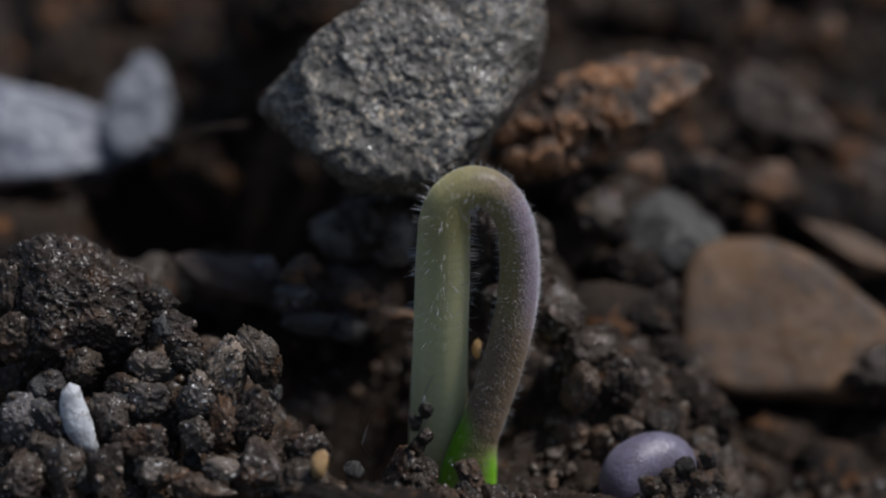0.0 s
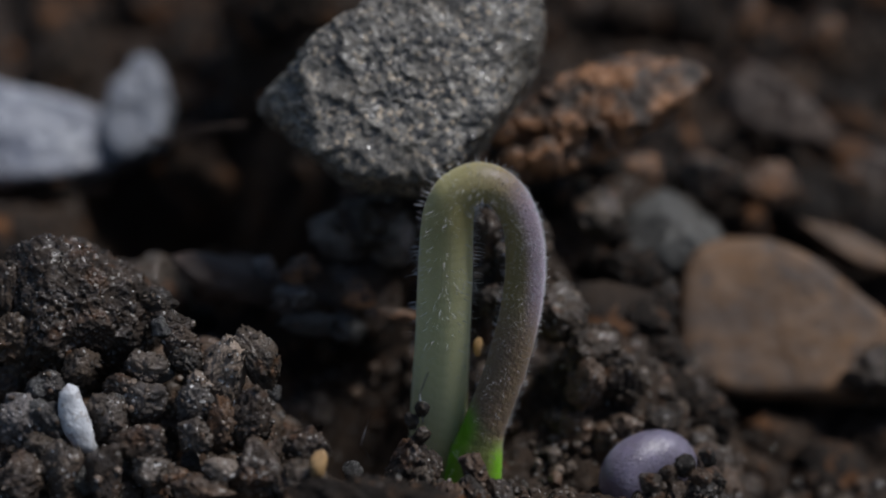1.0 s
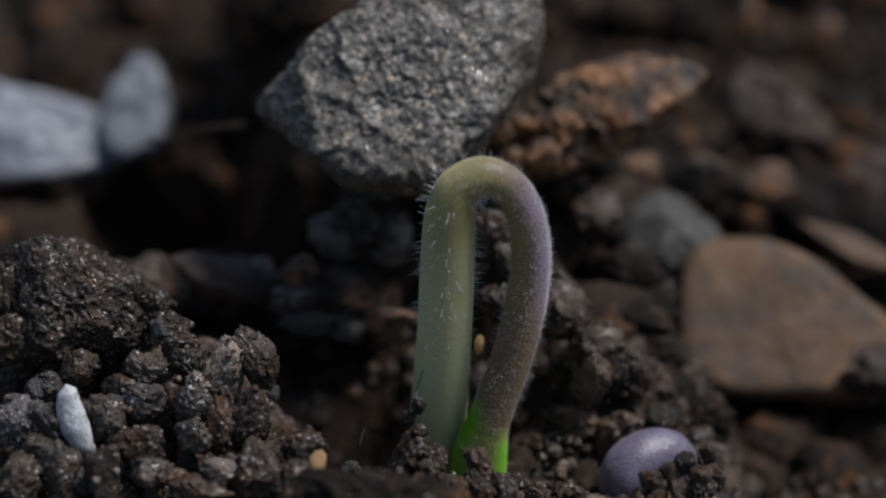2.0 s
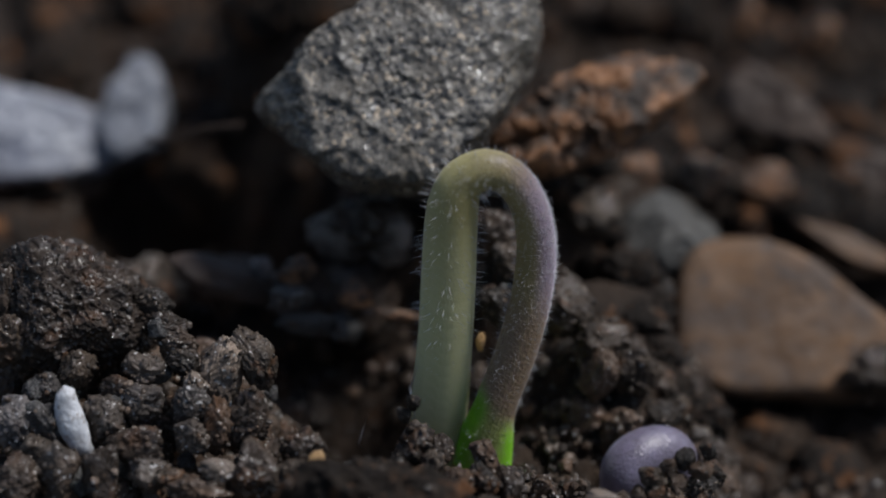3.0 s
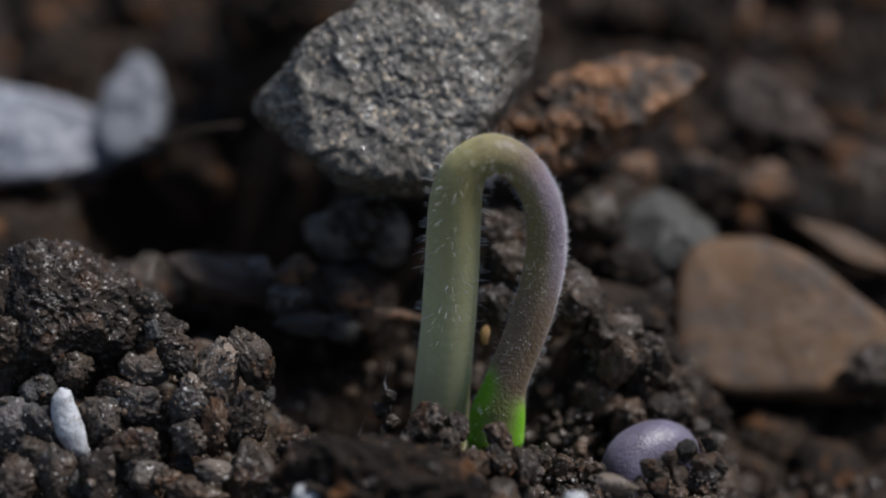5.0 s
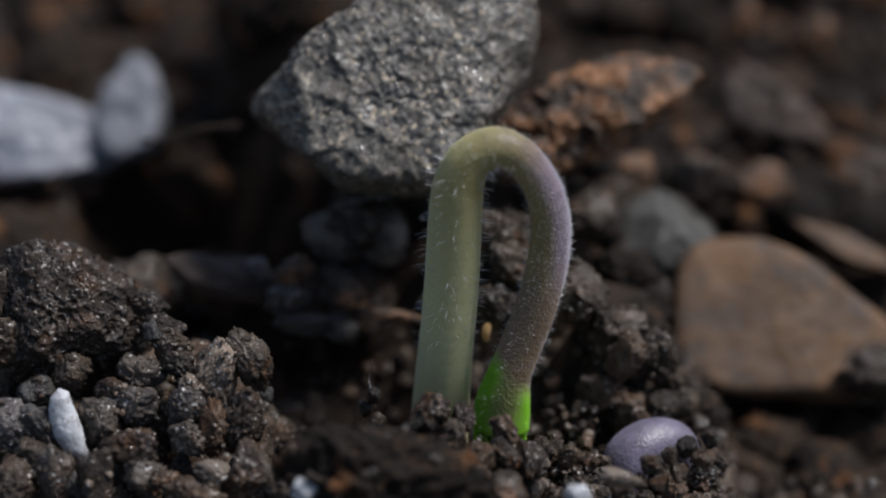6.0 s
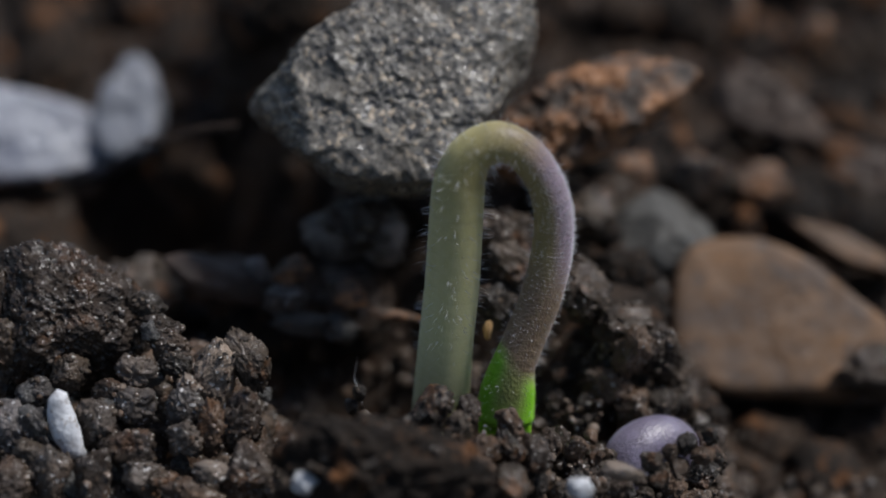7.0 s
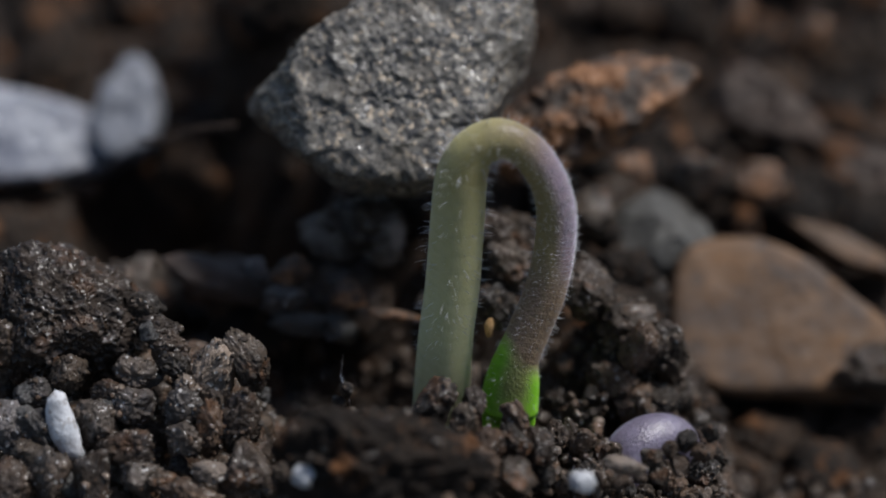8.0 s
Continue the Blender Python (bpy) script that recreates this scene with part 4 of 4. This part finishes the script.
def lilac_material():
    n = Nodes("lilac_skin")
    colour = n.ramp(n.noise(0.7, 4, 0.6), [(0.3, (0.125, 0.1, 0.135)), (0.7, (0.23, 0.197, 0.275))])
    s = n.shader.inputs
    s["Subsurface Weight"].default_value, s["Subsurface Scale"].default_value = 0.4, 0.4 * MM
    s["Coat Weight"].default_value, s["Coat Roughness"].default_value = 0.6, 0.42
    s["Subsurface Radius"].default_value = (0.9, 0.7, 0.9)
    s["Sheen Weight"].default_value, s["Sheen Tint"].default_value = 0.3, (0.75, 0.75, 1.0, 1)
    n.bump([(n.noise(0.12, 2, 0.6), 0.05)])
    return n.done(colour, n.ramp(n.noise(0.1, 2), [(0.3, 0.26), (0.7, 0.45)]), 0.7)


LILAC = lilac_material()
bud = build_bud()

# ---- soil that the seedling heaves: crumbly clods, each riding up with it ----
HEAVED = "heaved soil clods"
rng_heave = np.random.RandomState(5)
LUMPS = []
for k in range(9):
    v, f = lump(5, 300 + k, 0.4, 0.2, 0.07, facets=2 + k % 5, crumbs=0.06, grain=1.5 + 0.2 * k)
    LUMPS.append((mesh_of("soil_clod", v * (1.0, 0.85, 0.8), f, MID if k % 2 else CLOD), crust(v * (1.0, 0.85, 0.8), 320 + k, 20, 0.11)))
moving = []


def heave(x, z):
    """How far soil at x, z travels over the clip: sideways and up, in millimetres."""
    near = math.exp(-((x - 1.6) / 4.3) ** 2) if x < 1.6 else math.exp(-((x - 1.6) / 6.5) ** 2)
    return 2.7 * near, 3.2 * near


def heaved(seed, where, size, label, travel=None, squash=(1, 1, 1), turn=None):
    rng = np.random.RandomState(seed)
    ob = new("soil_clod", LUMPS[seed % len(LUMPS)][0])
    crusted(ob, LUMPS[seed % len(LUMPS)][1])
    ob.scale = [size * k for k in squash]
    tagged(ob, label, "soil clod", HEAVED)
    turn = rng.uniform(0, 360, 3) if turn is None else np.array(turn, float)
    moving.append((ob, where, turn, travel or heave(where[0], where[2]), rng.uniform(-9, 9, 3)))
    return ob


PLACES = []
for k in range(150):
    x = rng_heave.uniform(-3.2, 10.2)
    y = rng_heave.uniform(-5.5, 4.2)
    if abs(x - 0.2) < 1.5 and -1.0 < y < 2.5 or abs(x - 2.0) < 1.6 and -2.2 < y < 0.9:
        continue
    if x < -1.0 and y > -2.2:
        continue
    if 5.6 < x + heave(x, 0)[0] and x < 10.0 and -4.4 < y < 0.6:
        continue
    z = float(ground_height(x, y)) + rng_heave.uniform(-1.6, 0.5)
    size = rng_heave.uniform(0.32, 0.95)
    PLACES.append((x, y, z, size))
    heaved(400 + k, (x, y, z), size, "dark crumbly soil clod heaved beside the seedling")
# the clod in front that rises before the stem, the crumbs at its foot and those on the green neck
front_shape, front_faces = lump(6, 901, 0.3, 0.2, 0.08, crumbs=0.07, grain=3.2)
# the background soil's darker colour puts shade into this clod
front_clod = tagged(new("soil_clod", mesh_of("soil_clod", front_shape * (3.1, 1.6, 2.2), front_faces, FAR)), "large brown soil clod rising before the stem, in a darkened soil colour", "soil clod", HEAVED)
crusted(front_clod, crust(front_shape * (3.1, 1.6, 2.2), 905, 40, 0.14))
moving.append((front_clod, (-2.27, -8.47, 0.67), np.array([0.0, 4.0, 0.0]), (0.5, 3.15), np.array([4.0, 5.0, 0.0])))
heaved(902, (0.3, -3.9, -2.4), 1.5, "brown soil clod rising before the stem", (0.9, 2.7), (1.1, 0.9, 0.8))
heaved(903, (-1.53, -4.10, 0.91), 0.95, "smooth dark soil clod clinging to the stem's foot", (1.5, 3.0))
heaved(915, (-0.78, -4.18, 0.86), 0.5, "glinting soil clod between stem and leaf base", (2.1, 3.1))
heaved(907, (-1.02, -5.03, 0.65), 0.6, "dark soil clod between stem and leaf base", (2.0, 3.0))
heaved(904, (0.78, -4.65, 1.22), 0.62, "brown soil clod with a tan top clinging to the leaf base", (1.95, 2.5))
heaved(905, (0.71, -5.42, 0.63), 0.7, "dark soil clod hanging below the leaf base", (1.95, 2.5))
heaved(909, (-0.13, -5.93, 0.64), 0.7, "dark soil clod below the leaf base", (1.9, 2.6))
heaved(911, (1.77, -5.43, 0.40), 0.7, "dark soil clod below the leaf base", (1.9, 2.5))
heaved(908, (-0.12, -6.89, 0.10), 0.9, "glinting brown soil clod before the stem", (1.6, 2.6))
heaved(916, (0.91, -6.98, 0.03), 0.8, "damp brown soil clod before the leaf base", (1.7, 2.5))
heaved(910, (4.3, 3.6, 3.2), 1.2, "dark soil clod on the slope behind the stem", (1.6, 1.1))
heaved(912, (5.6, 2.9, 2.0), 1.2, "dark soil clod on the slope behind the stem", (2.0, 1.3))
heaved(914, (6.8, 2.4, 0.8), 1.1, "dark soil clod on the slope behind the stem", (2.2, 1.5))
heaved(906, (5.3, 1.6, 0.9), 1.0, "smooth brown soil clod on the slope", (2.6, 1.9), (1.1, 0.9, 0.8))
for k, (x, y, z, size) in enumerate(((6.3, -3.3, -2.0, 0.55), (7.4, -3.4, -1.95, 0.5), (8.5, -3.3, -1.6, 0.6), (9.6, -2.9, -1.2, 0.66), (5.4, -3.0, -1.9, 0.6), (7.0, -3.9, -2.1, 0.6), (8.1, -4.0, -2.0, 0.6),
                                     (9.1, -3.8, -1.8, 0.6), (10.3, -1.6, -1.3, 0.6), (7.2, 1.2, -0.9, 0.7), (8.6, 1.4, -0.7, 0.7), (10.2, -0.4, -1.5, 0.6),
                                     (7.31, -5.31, 1.14, 0.42), (8.03, -5.15, 1.42, 0.36), (8.64, -5.00, 1.71, 0.4), (9.15, -5.23, 1.28, 0.45), (8.34, -5.42, 0.92, 0.42), (7.62, -5.60, 0.59, 0.4), (6.91, -5.61, 0.56, 0.36), (9.46, -4.89, 1.91, 0.35), (6.29, -5.71, 0.38, 0.4))):
    heaved(920 + k, (x, y, z), size, "dark crumbly soil crumb round the lilac seedling", (0.35, 1.15))

bud_plug = tagged(new("soil_clod", LUMPS[3][0]), "dark soil clod held under the lilac arch", "soil clod", HEAVED)
bud_plug.scale = (1.0, 0.9, 1.1)
crusted(bud_plug, LUMPS[3][1])


ANGULAR = [lump(3, 340 + k, 0.4, 0.24, facets=3 + k % 4) for k in range(14)]


def loose(x0, x1, y0, y1, count, travel, seed):
    """A patch of loose crumbs that rides up on the heaved clods."""
    rng = np.random.RandomState(seed)
    pieces = []
    for _ in range(count):
        x, y = rng.uniform(x0, x1), rng.uniform(y0, y1)
        if abs(x - 0.2) < 1.5 and -1.6 < y < 2.5 or abs(x - 1.6) < 1.7 and -2.6 < y < 0.9:
            continue
        if 5.0 < x < 9.8 and -3.3 < y < 0.6:
            continue
        r = 0.09 * 3.9 ** rng.uniform()
        v, f = ANGULAR[rng.randint(len(ANGULAR))]
        z = float(ground_height(x, y)) + rng.uniform(-1.0, 0.75)
        pieces.append(((v * rng.uniform(0.7, 1.2, 3)) @ turned(rng).T * r + (x, y, z), f))
    ob = new("loose_soil", mesh_of("loose_soil", *joined(pieces), CRUMB))
    tagged(ob, "loose glinting soil crumbs lifted round the seedling", "soil", kind="stuff")
    moving.append((ob, (0, 0, 0), np.zeros(3), travel, np.zeros(3)))


loose(-3.5, 2.0, -5.5, -2.4, 240, (1.6, 2.4), 81)
loose(1.5, 4.6, -5.5, 1.5, 260, (2.0, 2.5), 82)
loose(4.0, 11.0, -4.8, 4.0, 400, (0.45, 1.05), 83)


def grit(seed, where, size, travel, material=GRIT):
    v, f = lump(4, seed, 0.4, 0.2, 0.1, facets=9)
    ob = new("grit_grain", mesh_of("grit_grain", v * size, f, material))
    tagged(ob, "pale grit grain carried up in the heaved soil", "grit", "heaved grit")
    moving.append((ob, where, np.array([20.0, 25.0, 15.0]), travel, np.array([5.0, -6.0, 4.0])))


grit(71, (-4.92, -9.30, 2.01), (0.46, 0.38, 0.5), (0.4, 2.35))
grit(72, (4.08, -8.56, 1.20), (0.42, 0.36, 0.45), (0.9, 2.4))
grit(73, (5.29, -7.09, 1.03), (0.75, 0.4, 0.36), (1.2, 2.15), DRY)


settling = [ob for ob in scene.objects if ob.parent is None and ob.name.split(".")[0] in ("soil_clod", "grit_grain", "stone_chip", "soil_lump") and -19 < ob.location.x / MM < -5 and ob.location.y / MM < 3 and ob.location.z / MM > -0.5]
settling = [ob for ob in settling if all(ob != row[0] for row in moving)]


def motions():
    times = (0, 1, 2, 3, 4, 5, 6, 7, 8)
    for u, ob in [*zip(RING_AT, RINGS), *((RING_AT[-1], ob) for ob in BLADES)]:
        rest = heading(4, u)
        rows = []
        for t in times:
            c = along(spine(t), u) * MM
            turn = (heading(t, u) - rest + math.pi) % (2 * math.pi) - math.pi
            rows.append((t, pose(*c, 0, -math.degrees(turn), 0)))
        walk(ob, rows)
    share = ((0, 0.0), (1.5, 0.15), (3, 0.335), (4.5, 0.57), (6, 0.77), (8, 1.0))
    for ob, where, turn, (side, rise), spin in moving:
        walk(ob, [(t, pose((where[0] + side * k) * MM, where[1] * MM, (where[2] + rise * k) * MM, *(turn + spin * k))) for t, k in share])
    walk(bud, [(t, pose((7.9 + 0.4 * k) * MM, (-0.9 - 0.3 * k) * MM, (-1.5 + 1.05 * k) * MM, 0, 4 * k, 8)) for t, k in share])
    walk(bud_plug, [(t, pose((8.1 + 0.4 * k) * MM, (-1.3 - 0.3 * k) * MM, (-1.9 + 1.0 * k) * MM, 20, 30, 8)) for t, k in share])
    walk(husk, [(t, pose((1.15 + 0.85 * k) * MM, 1.2 * MM, (2.95 + 0.95 * k) * MM, 0, 6, 0)) for t, k in share])
    walk(crumbed_fibre, [(t, pose(*(c * MM for c in at), 0, -lean, 0)) for t, at, lean in (
        (0, (-0.86, -4.11, 2.62), -4), (1.5, (-0.97, -4.06, 2.71), -2), (2.8, (-1.08, -3.98, 2.85), 0),
        (4, (-1.44, -3.91, 2.98), 2), (6, (-2.36, -3.84, 3.11), 5), (8, (-3.21, -3.75, 3.29), 8))])
    # the heap dries and sinks a little outwards
    for ob in settling:
        at, turn = ob.location.copy(), ob.rotation_euler.copy()
        out = float(step(-4, -15, at.x / MM))
        walk(ob, [(t, pose(at.x - (0.08 + 0.1 * out) * (k - 0.5) * MM, at.y, at.z - (0.06 + 0.2 * out) * (k - 0.5) * MM, *(math.degrees(a) for a in turn))) for t, k in share])


motions()
